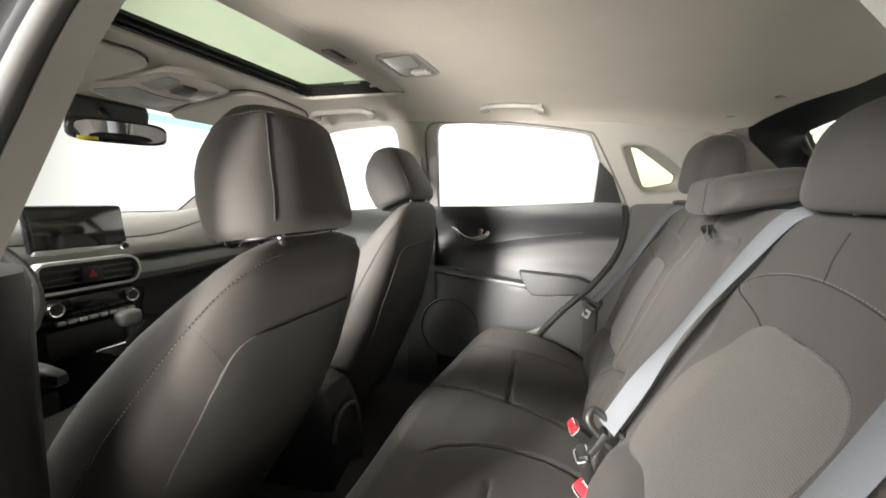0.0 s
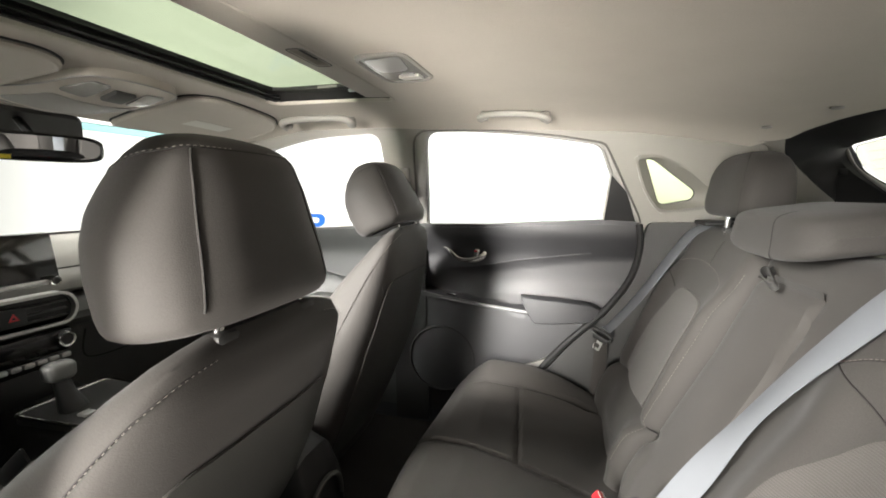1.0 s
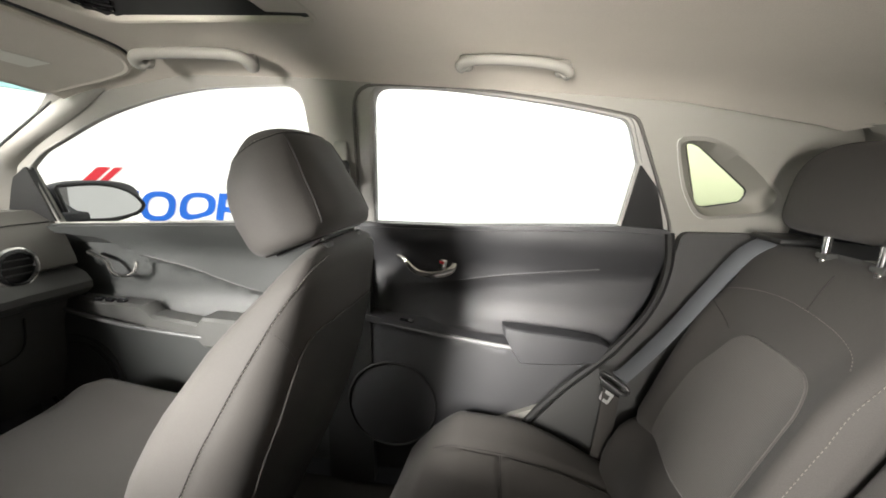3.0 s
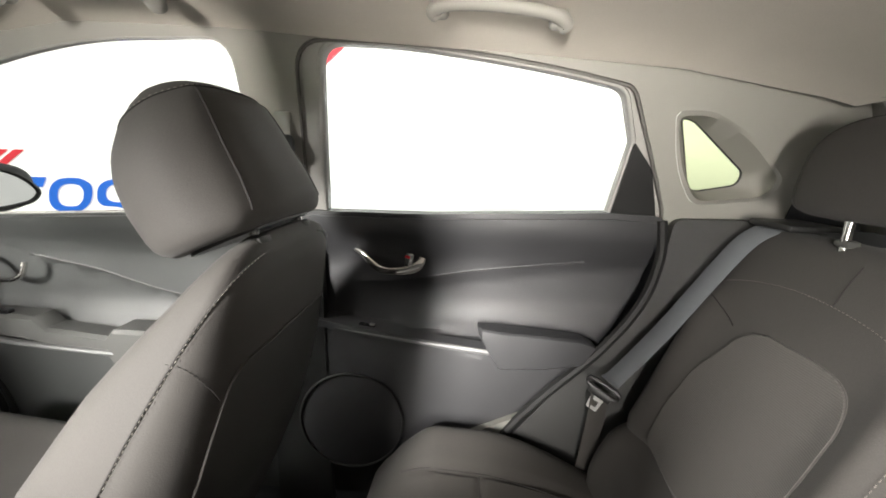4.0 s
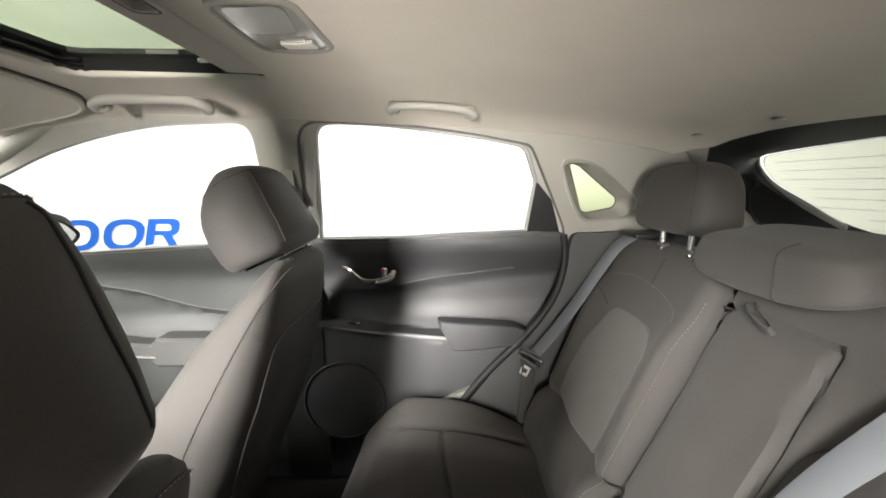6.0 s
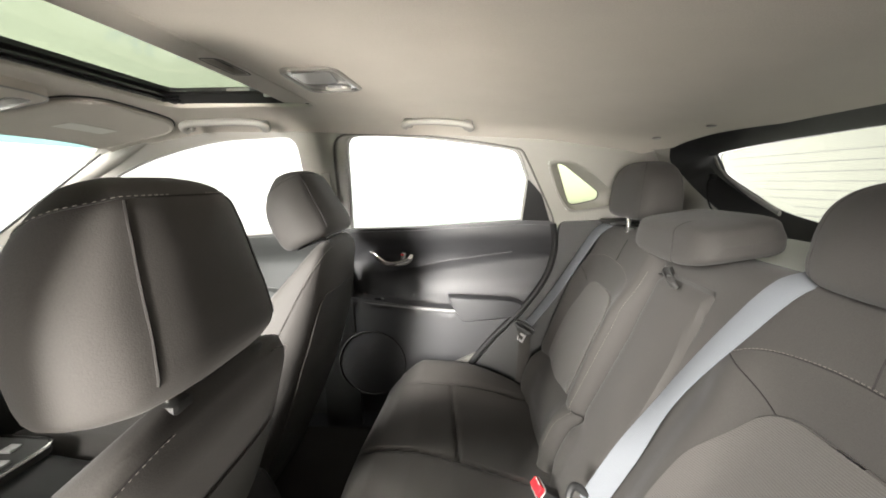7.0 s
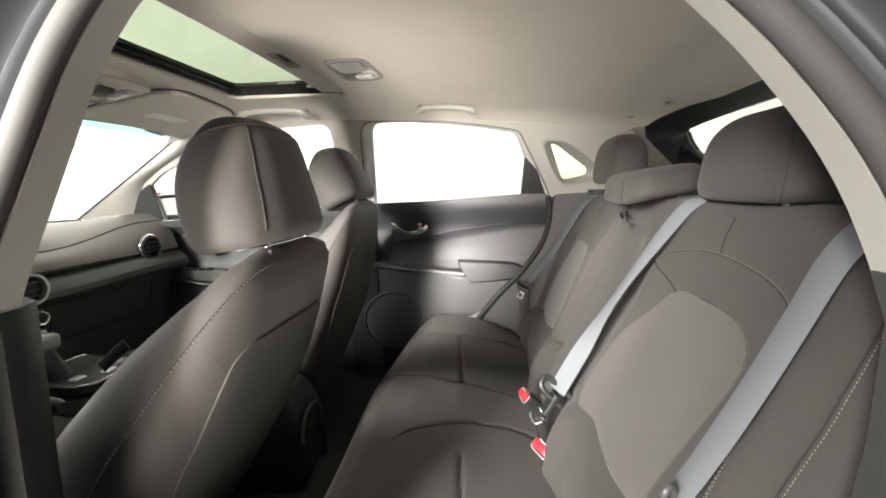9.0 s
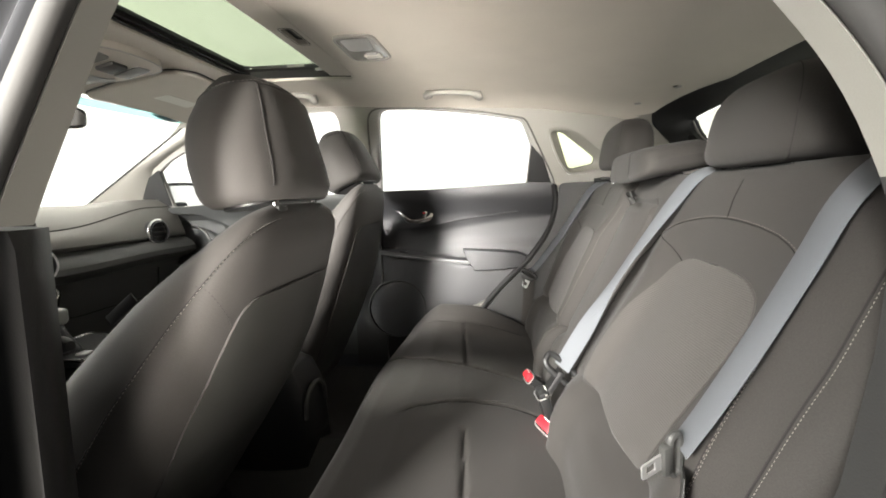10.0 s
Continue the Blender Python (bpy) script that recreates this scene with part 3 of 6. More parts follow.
mid = [a.lerp(b, 0.8) + V(-0.006, 0, 0) for a, b in zip(T_OUT, T_GLASS)]
bm = loop_loft([T_OUT, mid, T_GLASS])
bm.transform(tp)
part("inner_frame", bm, "black", tailgate)
gp = [(p.y, p.z) for p in T_GLASS]
bm = sheet(gp, [], lambda u, v: V(1.03 + 0.42 * (1.345 - v), u, v), 0.1, (0.004, 0, 0))
bm.transform(tp)
rear_pane = part("window_pane", bm, "rear_glass", tailgate, "lightly tinted rear window with heating lines")
rear_pane.visible_shadow = False
bm = bmesh.new()
for k in range(9):
    z = 1.13 + 0.022 * k
    w = 0.56 if z > 1.24 else (0.48 if z > 1.19 else 0.36)
    tube([V(1.026 + 0.42 * (1.345 - z), y, z) for y in (-w, 0, w)], 0.0004, 4, bm)
bm.transform(tp)
part("heating_lines", bm, "dash", tailgate)
bm = sheet([(-0.66, 0.30), (0.66, 0.30), (0.62, 1.06), (-0.62, 1.06)], [], lambda u, v: V(1.05, u, v), 0.1, (0.03, 0, 0))
bm.transform(tp)
part("lower_panel", bm, "black", tailgate)
wire = spline([(1.005, 0.572, 1.255), (0.99, 0.57, 1.235), (0.985, 0.55, 1.18), (1.0, 0.53, 1.15), (1.04, 0.47, 1.15), (1.08, 0.44, 1.12), (1.10, 0.44, 1.09)], 6)
bm = tube(wire, 0.0025, 6)
block((1.005, 0.572, 1.257), (0.018, 0.014, 0.018), 0.004, bm=bm)
bm.transform(tp)
part("parcel_cord", bm, "rubber", tailgate)
lip = spline([(1.02, 0.605, 1.325), (1.048, 0.597, 1.262), (1.073, 0.505, 1.203), (1.095, 0.405, 1.152)], 6)
bm = tube(lip, 0.010, 8, flat=0.5)
bm.transform(tp)
part("glass_edge", bm, "seal", tailgate, "pale grey edge of the glass")
shelf = part("parcel_shelf", sheet(rounded([(0.80, -0.60), (1.05, -0.54), (1.05, 0.54), (0.80, 0.60)], 0.03), [], lambda u, v: V(u, v, 1.083 + 0.06 * (u - 0.80)), 0.06, (0, 0, -0.015)), "shelf")
tagged(shelf, "pale grey parcel shelf behind the rear bench", "parcel shelf")

# body skins that close the sides
for side, name in ((1, "right"), (-1, "left")):
    if side > 0:
        skin = sheet([(-1.7, 0.15), (1.1, 0.15), (1.1, 1.085), (0.6, 1.10), (-0.2, 1.09), (-1.7, 1.04)], [], lambda u, v: V(u, 0.845 - 0.02 * hump(v, 0.7, 0.3), v), 0.2, (0, 0.02, 0))
    else:
        skin = sheet([(-1.7, 0.15), (-0.24, 0.15), (-0.22, 1.07), (-1.7, 1.04)], [], lambda u, v: V(u, -0.845 + 0.02 * hump(v, 0.7, 0.3), v), 0.2, (0, -0.02, 0))
    ob = part("body_side_" + name, skin, "paint")
    tagged(ob, "dark grey painted outer skin of the car's side", "car body", kind="structure")
for side, name in ((1, "right"), (-1, "left")):
    q = part("body_pillar_" + name, sheet([(0.80, 1.04), (1.24, 1.04), (1.20, 1.12), (1.03, 1.37), (0.86, 1.375), (0.80, 1.34)], [], lambda u, v: V(u, side * (0.715 - 0.3 * (v - 1.1)), v), 0.06, (0, side * 0.01, 0)), "paint")
    tagged(q, "dark grey painted rear pillar of the car", "car body", kind="structure")
skin = part("body_quarter_left", sheet([(0.5, 0.15), (1.1, 0.15), (1.1, 1.085), (0.72, 1.09), (0.70, 0.95), (0.62, 0.75), (0.5, 0.6)], [], lambda u, v: V(u, -0.83, v), 0.2, (0, -0.02, 0)), "paint")
tagged(skin, "dark grey painted rear quarter of the car", "car body", kind="structure")
pillar = part("pillar_right", sheet(rounded([(-0.33, 0.32), (-0.33, 1.10), (-0.20, 1.10), (-0.19, 0.32)], 0.01), [], lambda u, v: V(u, 0.715, v), 0.1, (0, 0.03, 0)), "black")
tagged(pillar, "black lower pillar trim between the doors", "pillar trim", kind="structure")

# floor pan and closing panels
for side, name in ((1, "right"), (-1, "left")):
    kick = part("kick_panel_" + name, sheet([(-1.66, 0.28), (-1.66, 1.085), (-1.30, 1.06), (-1.30, 0.28)], [], lambda u, v: V(u, side * (0.725 - 0.02 * step(-1.3, -1.6, u)), v), 0.1, (0, side * 0.02, 0)), "black")
    tagged(kick, "black kick panel in the front footwell", "kick panel", kind="structure")
floor = part("floor", sheet([(-1.6, -0.72), (1.1, -0.72), (1.1, 0.74), (-1.6, 0.74)], [], lambda u, v: V(u, v, 0.30 + 0.10 * hump(v, 0, 0.12) * step(0.9, 0.2, u)), 0.06, (0, 0, -0.04)), "carpet")
tagged(floor, "black carpet of the car's floor", "floor", kind="structure")
bulk = part("wall_front", sheet([(-0.72, 0.28), (0.72, 0.28), (0.72, 1.09), (-0.72, 1.09)], [], lambda u, v: V(-1.62, u, v), 0.2, (-0.03, 0, 0)), "black")
tagged(bulk, "black bulkhead ahead of the dashboard", "bulkhead", kind="structure")

# ---- doors ----


F_CREASE = [(-1.34, 1.05), (-1.05, 1.03), (-0.934, 0.978), (-0.85, 0.962), (-0.749, 0.942), (-0.571, 0.892), (-0.26, 0.86)]
R_CREASE = [(-0.224, 0.935), (-0.05, 0.942), (0.046, 0.955), (0.147, 0.974), (0.255, 0.988), (0.403, 1.006), (0.535, 1.018)]


def y_door(x, z):
    """The inner face of the right-hand doors below the windows."""
    y = 0.752
    y -= 0.050 * step(0.985, 1.085, z)                     # swells towards the sill under the glass
    ledge = line([(-1.2, 0.80), (-0.75, 0.77), (-0.26, 0.77), (-0.2, 0.845), (0.2, 0.79), (0.5, 0.77)], x)
    y -= 0.034 * step(ledge + 0.012, ledge - 0.012, z)      # lower half stands proud
    y += 0.02 * step(0.62, 0.42, z)
    if x < -0.26:
        c = line(F_CREASE, x)
        y += 0.035 * step(c, c - 0.03, z) * step(0.78, 0.86, z) * step(-0.45, -0.6, x)
    else:
        c = line(R_CREASE, x)
        y += 0.012 * step(c, c - 0.03, z) * step(0.84, 0.90, z) * step(-0.15, 0.0, x)
    return y


door_out = rounded([(-0.228, 0.36), (-0.228, 1.108), (0.05, 1.108), (0.44, 1.123), (0.55, 1.118), (0.56, 1.03), (0.53, 0.915), (0.454, 0.80), (0.30, 0.63), (0.2, 0.50), (0.16, 0.36)], [0.02, 0.004, 0, 0.01, 0.02, 0.05, 0.05, 0.05, 0.05, 0.05, 0.02])
door_1 = thing("door_1", "closed rear door with a black grained panel and silver trim", "car door", (0.15, 0.75, 0.36), kind="structure")
DT = Matrix.Translation((-0.15, -0.75, -0.36))


def dpart(name, bm, mat, label="", parent=None):
    bm.transform(DT)
    return part(name, bm, mat, parent or door_1, label)


dpart("door_panel", sheet(door_out, [], lambda u, v: V(u, y_door(u, v), v), 0.016, (0, 0.06, 0)), "door", "black grained plastic")
up_out = [(-0.224, 0.935), (-0.05, 0.942), (0.046, 0.955), (0.147, 0.974), (0.255, 0.988), (0.403, 1.006), (0.535, 1.018), (0.55, 1.05), (0.548, 1.104), (0.44, 1.110), (0.05, 1.098), (-0.224, 1.098)]
dpart("upper_panel", sheet(up_out, [], lambda u, v: V(u, y_door(u, v) - 0.002 - 0.006 * step(0.60, 0.40, u), v), 0.02, (0, 0.02, 0)), "door", "smooth black upper panel with a sharp crease")
sill_t = [(0.155, 0.578), (0.275, 0.634), (0.245, 0.585), (0.20, 0.52), (0.15, 0.50)]
dpart("lower_corner", sheet(sill_t, [], lambda u, v: V(u, 0.698, v), 0.03, (0, 0.02, 0)), "dash", "grey lower corner beside the cushion")
# black frame round the glass
frame_out = [(p.x, max(p.y, 1.094)) for p in offset_loop(REAR_OPEN, 0.012)]
frame_out = [p for i, p in enumerate(frame_out) if (Vector(p) - Vector(frame_out[i - 1])).length > 1e-4]
dpart("window_frame", sheet(frame_out, [REAR_W], lambda u, v: V(u, wall_y(u, v) + 0.012, v), 0.03, (0, 0.02, 0)), "seal", "grey window frame")
dpart("frame_lip", tube([V(u, wall_y(u, v) + 0.004, v) for u, v in offset_loop(dense(REAR_OPEN, 0.04), -0.003)], 0.0036, 6, closed=True), "lip", "brown-grey door seal lip")
dpart("glass_run", tube([V(u, wall_y(u, v) + 0.008, v) for u, v in offset_loop(dense(REAR_W, 0.04), 0.004)], 0.005, 6, closed=True), "seal")
dpart("corner_cover", sheet(rounded([(0.452, 1.268), (0.438, 1.119), (0.535, 1.117), (0.50, 1.215)], 0.006), [], lambda u, v: V(u, wall_y(u, v) - 0.002, v), 0.04, (0, 0.014, 0)), "black", "black triangular cover behind the glass")
dpart("crease", tube([V(u, y_door(u, v) - 0.006, v) for u, v in R_CREASE[2:6]], 0.0035, 8), "door")
# silver strip along the armrest
strip = spline([(-0.225, 0.722, 0.842), (-0.1, 0.716, 0.824), (0.05, 0.710, 0.806), (0.195, 0.704, 0.793)], 8)
dpart("trim_strip", tube(strip, 0.013, 10, flat=0.75), "strip", "dull silver strip")
def ledge_z(u, v):
    return line([(-0.225, 0.853), (-0.1, 0.835), (0.05, 0.817), (0.195, 0.803)], u) + 0.22 * (v - 0.705)


plate = rounded([(-0.225, 0.708), (-0.1, 0.704), (0.05, 0.699), (0.19, 0.694), (0.19, 0.722), (0.05, 0.728), (0.0, 0.738), (-0.045, 0.752), (-0.225, 0.752)], [0.004, 0.05, 0.05, 0.004, 0.004, 0.05, 0.05, 0.02, 0.004])
dpart("switch_plate", sheet(plate, [], lambda u, v: V(u, v, ledge_z(u, v)), 0.02, (0, 0, -0.018)), "door")
sw = dpart("window_switch", block((-0.095, 0.722, ledge_z(-0.095, 0.722) + 0.0005), (0.038, 0.015, 0.004), 0.0015, pose(0, 0, 0, 0, 8, 0)), "gloss")
dpart("switch_tab", block((-0.083, 0.720, ledge_z(-0.083, 0.720) + 0.003), (0.013, 0.011, 0.007), 0.003, pose(0, 0, 0, 0, 8, 0)), "strip", "small silver rocker tab", sw)
# pull grip
rings = []
for x, zt, zb, d in ((0.166, 0.851, 0.842, 0.030), (0.176, 0.851, 0.822, 0.046), (0.195, 0.850, 0.790, 0.052), (0.215, 0.849, 0.760, 0.054), (0.225, 0.848, 0.757, 0.055), (0.32, 0.842, 0.763, 0.055), (0.40, 0.834, 0.772, 0.050), (0.435, 0.818, 0.779, 0.040), (0.44, 0.812, 0.784, 0.03)):
    y1 = 0.735
    y0 = y1 - d
    rings.append([V(x, y1, zb), V(x, y0 + 0.006, zb), V(x, y0 + 0.001, zb + 0.004), V(x, y0, (zb + zt) / 2), V(x, y0 + 0.001, zt - 0.004), V(x, y0 + 0.006, zt), V(x, y1, zt)])
dpart("pull_grip", loft(rings), "door", "black grained armrest grip")
# inner handle in its bowl
bowl = rounded([(-0.03, 1.024), (0.05, 1.030), (0.054, 0.985), (0.035, 0.968), (-0.02, 0.966)], 0.012)
dpart("handle_bowl", sheet(bowl, [], lambda u, v: V(u, y_door(u, v) - 0.005, v), 0.02, (0, 0.004, 0)), "door", "dark handle bowl")
hp = spline([(-0.124, 0.732, 1.018), (-0.106, 0.726, 1.012), (-0.085, 0.720, 0.992), (-0.062, 0.718, 0.977), (-0.03, 0.717, 0.973), (0.005, 0.719, 0.978), (0.028, 0.722, 0.990), (0.034, 0.728, 1.006)], 6)
rings = []
for i, q in enumerate(hp):
    d = (hp[min(i + 1, len(hp) - 1)] - hp[max(i - 1, 0)]).normalized()
    w = V(-d.z, 0, d.x).normalized()
    h = lerp([(0, 0.005), (0.15, 0.0075), (0.5, 0.0085), (0.8, 0.011), (1, 0.008)], i / (len(hp) - 1))
    rings.append([q + w * (h * spow(math.cos(a), 0.6)) + V(0, 0.006 * spow(math.sin(a), 0.6), 0) for a in np.linspace(0, 2 * math.pi, 14, endpoint=False)])
handle = dpart("door_handle", loft(rings), "chrome", "chrome inner handle")
lock = dpart("lock_tab", block((0.004, 0.721, 1.000), (0.020, 0.014, 0.034), 0.004, pose(0, 0, 0, 0, 12, 0)), "chrome", "chrome lock tab with a red mark")
dpart("lock_mark", block((0.001, 0.7138, 1.008), (0.011, 0.001, 0.006), 0.0003, pose(0, 0, 0, 0, 12, 0)), "red", "", lock)
# speaker
spk = bmesh.new()
for r, w in ((0.128, 0.0035),):
    tube([V(-0.135 + r * math.cos(a), 0.712, 0.585 + r * math.sin(a)) for a in np.linspace(0, 2 * math.pi, 40, endpoint=False)], w, 8, spk, closed=True)
dpart("speaker_ring", spk, "black", "round black speaker surround")
dpart("speaker_grille", sheet([(-0.135 + 0.126 * math.cos(a), 0.585 + 0.126 * math.sin(a)) for a in np.linspace(0, 2 * math.pi, 40, endpoint=False)], [], lambda u, v: V(u, 0.713 - 0.006 * (1 - ((u + 0.135) ** 2 + (v - 0.585) ** 2) / 0.0159), v), 0.02, (0, 0.01, 0)), "door")
# rubber seal and grey sill trim behind the door
seal = spline([(0.545, 0.70, 1.11), (0.55, 0.698, 1.03), (0.522, 0.698, 0.925), (0.445, 0.698, 0.812), (0.325, 0.698, 0.69), (0.23, 0.70, 0.572), (0.17, 0.70, 0.45)], 8)
part("door_seal", tube(seal, 0.011, 8), "rubber", wall_right, "black rubber door seal")
quarter_out = rounded([(0.57, 1.115), (0.556, 1.02), (0.53, 0.92), (0.455, 0.80), (0.335, 0.68), (0.24, 0.56), (0.18, 0.44), (0.98, 0.44), (0.98, 1.10), (0.73, 1.118)], 0.02)
part("quarter_trim", sheet(quarter_out, [], lambda u, v: V(u, 0.700 - 0.02 * step(0.5, 0.75, u), v), 0.05, (0, 0.03, 0)), "quarter", wall_right, "grey plastic quarter trim beside the seat")

# front passenger door
door_2 = thing("door_2", "closed front door with grey-black panel and silver trim", "car door", (-0.7, 0.75, 0.36), kind="structure")
DT2 = Matrix.Translation((0.7, -0.75, -0.36))


def d2(name, bm, mat, label=""):
    bm.transform(DT2)
    return part(name, bm, mat, door_2, label)


f_out = [(-1.36, 0.36), (-1.36, 1.06), (-1.19, 1.066), (-0.318, 1.104), (-0.25, 1.10), (-0.25, 0.36)]
d2("door_panel", sheet(f_out, [], lambda u, v: V(u, y_door(u, v) - 0.05 * max(0, -0.9 - u), v), 0.02, (0, 0.06, 0)), "door_soft", "dark grey grained plastic")
up_out = [(-1.34, 1.05), (-1.05, 1.03), (-0.934, 0.978), (-0.85, 0.962), (-0.749, 0.942), (-0.571, 0.892), (-0.26, 0.86), (-0.26, 1.095), (-0.318, 1.098), (-1.19, 1.06), (-1.34, 1.056)]
d2("upper_panel", sheet(up_out, [], lambda u, v: V(u, y_door(u, v) - 0.014 - 0.05 * max(0, -0.9 - u), v), 0.02, (0, 0.02, 0)), "door_soft", "dark grey upper panel with a falling crease")
d2("crease", tube([V(p.x, y_door(p.x, p.y) - 0.013, p.y) for p in spline([V(u, v, 0) for u, v in F_CREASE[2:]], 8)], 0.0022, 8), "dash_low")
rings = []
for x, zt, zb, d in ((-1.22, 0.83, 0.815, 0.02), (-1.18, 0.842, 0.795, 0.045), (-0.9, 0.832, 0.765, 0.06), (-0.87, 0.805, 0.755, 0.06), (-0.72, 0.79, 0.735, 0.06), (-0.69, 0.815, 0.722, 0.075), (-0.4, 0.81, 0.722, 0.075), (-0.3, 0.80, 0.73, 0.05)):
    y1, y0 = 0.745, 0.745 - d
    rings.append([V(x, y1, zb), V(x, y0 + 0.012, zb), V(x, y0, zb + 0.01), V(x, y0 + 0.001, zt - 0.008), V(x, y0 + 0.01, zt), V(x, y1, zt)])
d2("armrest", loft(rings), "dash_low", "grey armrest ledge")
d2("trim_strip", tube(spline([(-1.2, 0.70, 0.80), (-1.0, 0.688, 0.772), (-0.78, 0.683, 0.757), (-0.62, 0.68, 0.752)], 6), 0.010, 8, flat=0.6), "strip", "satin silver strip")
sw = bmesh.new()
for x in (-1.06, -1.02, -0.98):
    block((x, 0.705, 0.838), (0.028, 0.018, 0.012), 0.004, bm=sw)
d2("window_switch", sw, "gloss")
hp = spline([(-1.12, 0.742, 0.975), (-1.05, 0.73, 0.955), (-1.02, 0.722, 0.92), (-0.98, 0.722, 0.912), (-0.95, 0.728, 0.925), (-0.945, 0.735, 0.955)], 6)
d2("door_handle", tube(hp, 0.008, 10, flat=0.8), "chrome", "chrome inner handle")
spk = bmesh.new()
for r in (0.15, 0.125):
    tube([V(-1.17 + r * math.cos(a), 0.71, 0.56 + r * math.sin(a)) for a in np.linspace(0, 2 * math.pi, 40, endpoint=False)], 0.008, 8, spk, closed=True)
d2("speaker_ring", spk, "black")
d2("mirror_sail", sheet(rounded([(-1.33, 1.07), (-1.185, 1.072), (-1.18, 1.235), (-1.24, 1.20)], 0.006), [], lambda u, v: V(u, wall_y(u, v) - 0.006, v), 0.04, (0, 0.02, 0)), "black", "black triangular mirror cover")

# outside mirror
em = thing("outside_mirror", "dark grey outside mirror beside the front side window", "wing mirror", (-1.205, 0.80, 1.05))
ET = Matrix.Translation((1.15, -0.80, -1.05))
bm = pillow((-1.212, 0.90, 1.115), (0.048, 0.140, 0.075), 0.7, 0.8)
bm.transform(Matrix(((1, 0.29, 0, -0.261), (0, 1, 0, 0), (0, 0, 1, 0), (0, 0, 0, 1))))
block((-1.18, 0.79, 1.07), (0.06, 0.10, 0.04), 0.012, bm=bm)
bm.transform(ET)
part("housing", bm, "paint", em)
ring = rounded([(0.772, 1.174), (0.798, 1.062), (0.92, 1.054), (1.0, 1.072), (1.022, 1.10), (0.985, 1.148), (0.93, 1.172), (0.87, 1.180)], [0.012, 0.012, 0.05, 0.03, 0.02, 0.05, 0.05, 0.05])
mx = lambda u, v: V(-1.158 + 0.29 * (u - 0.90), u, v)
bm = sheet(ring, [], mx, 0.05, (-0.006, 0, 0))
bm.transform(ET)
part("mirror_glass", bm, "mirror", em, "mirror glass")
bm = tube([mx(u, v) + V(0.001, 0, 0) for u, v in ring], 0.006, 6, closed=True)
bm.transform(ET)
part("bezel", bm, "black", em)

# ---- front seats ----
XR = [(0.40, -0.345), (0.517, -0.268), (0.6, -0.21), (0.716, -0.137), (0.82, -0.085), (0.94, -0.036), (1.02, -0.012), (1.06, -0.012), (1.075, -0.02)]
XF = [(0.40, -0.54), (0.5, -0.505), (0.6, -0.465), (0.77, -0.375), (0.85, -0.312), (0.95, -0.208), (1.02, -0.108), (1.06, -0.055), (1.075, -0.04)]
HW = [(0.40, 0.24), (0.55, 0.26), (0.7, 0.262), (0.82, 0.248), (0.92, 0.218), (1.0, 0.187), (1.035, 0.166), (1.058, 0.14), (1.07, 0.105), (1.075, 0.07)]
E2 = 0.62
E1, E3 = 0.62, 0.55


def ring_at(z, n=48):
    xr, xf, w = line(XR, z), line(XF, z), line(HW, z)
    c, d = (xr + xf) / 2, (xr - xf) / 2
    out = []
    for i in range(n):
        a = 2 * math.pi * i / n
        x, y = c + d * spow(math.cos(a), E2), w * spow(math.sin(a), E2)
        if x < c:
            x += 0.05 * min(1, d / 0.1) * (1 - (y / w) ** 2) * ((c - x) / d) ** 2
        out.append(V(x, y, z))
    return out


def rear_x(y, z):
    xr, xf, w = line(XR, z), line(XF, z), line(HW, z)
    c, d = (xr + xf) / 2, (xr - xf) / 2
    q = max(0.0, 1 - (min(abs(y), w) / w) ** (2 / E2))
    return c + d * q ** (E2 / 2)


def side_y(x, z):
    xr, xf, w = line(XR, z), line(XF, z), line(HW, z)
    c, d = (xr + xf) / 2, (xr - xf) / 2
    q = max(0.0, 1 - (min(abs(x - c), d) / d) ** (2 / E2))
    return w * q ** (E2 / 2)


H_REAR = [(0.0, -0.012), (0.05, -0.003), (0.12, 0.0), (0.3, -0.004), (0.5, -0.013), (0.7, -0.021), (0.85, -0.030), (0.93, -0.041), (0.98, -0.055), (1.0, -0.072)]
H_FRONT = [(0.0, -0.128), (0.05, -0.140), (0.12, -0.147), (0.3, -0.156), (0.5, -0.158), (0.65, -0.153), (0.78, -0.141), (0.88, -0.128), (0.95, -0.117), (1.0, -0.100)]
H_HALF = [(0.0, 0.132), (0.05, 0.139), (0.12, 0.141), (0.3, 0.142), (0.45, 0.140), (0.6, 0.132), (0.75, 0.117), (0.87, 0.100), (0.95, 0.082), (0.98, 0.066), (1.0, 0.040)]
H_BACK = [(0.0, 0.106), (0.1, 0.104), (0.3, 0.098), (0.5, 0.092), (0.7, 0.086), (0.85, 0.080), (0.95, 0.066), (1.0, 0.030)]


def pad_ring(t, scale=(1.0, 1.0)):
    """A level section of the padded head restraint: flat rear face, full sides, rounded front."""
    xr, xf, w, b = line(H_REAR, t), line(H_FRONT, t), line(H_HALF, t), line(H_BACK, t)
    d = xr - xf
    half = [(xr + 0.003, 0.0), (xr + 0.001, b * 0.55), (xr - 0.07 * d, b * 0.97), (xr - 0.17 * d, 0.45 * b + 0.55 * w), (xr - 0.42 * d, w), (xf + 0.26 * d, w * 0.95), (xf + 0.07 * d, w * 0.72), (xf + 0.005 * d, w * 0.36), (xf, 0.0)]
    pts = half + [(x, -y) for x, y in half[-2:0:-1]]
    return [V(p.x * scale[0], p.y * scale[1], 0) for p in spline([V(x, y, 0) for x, y in pts], 4, True)]


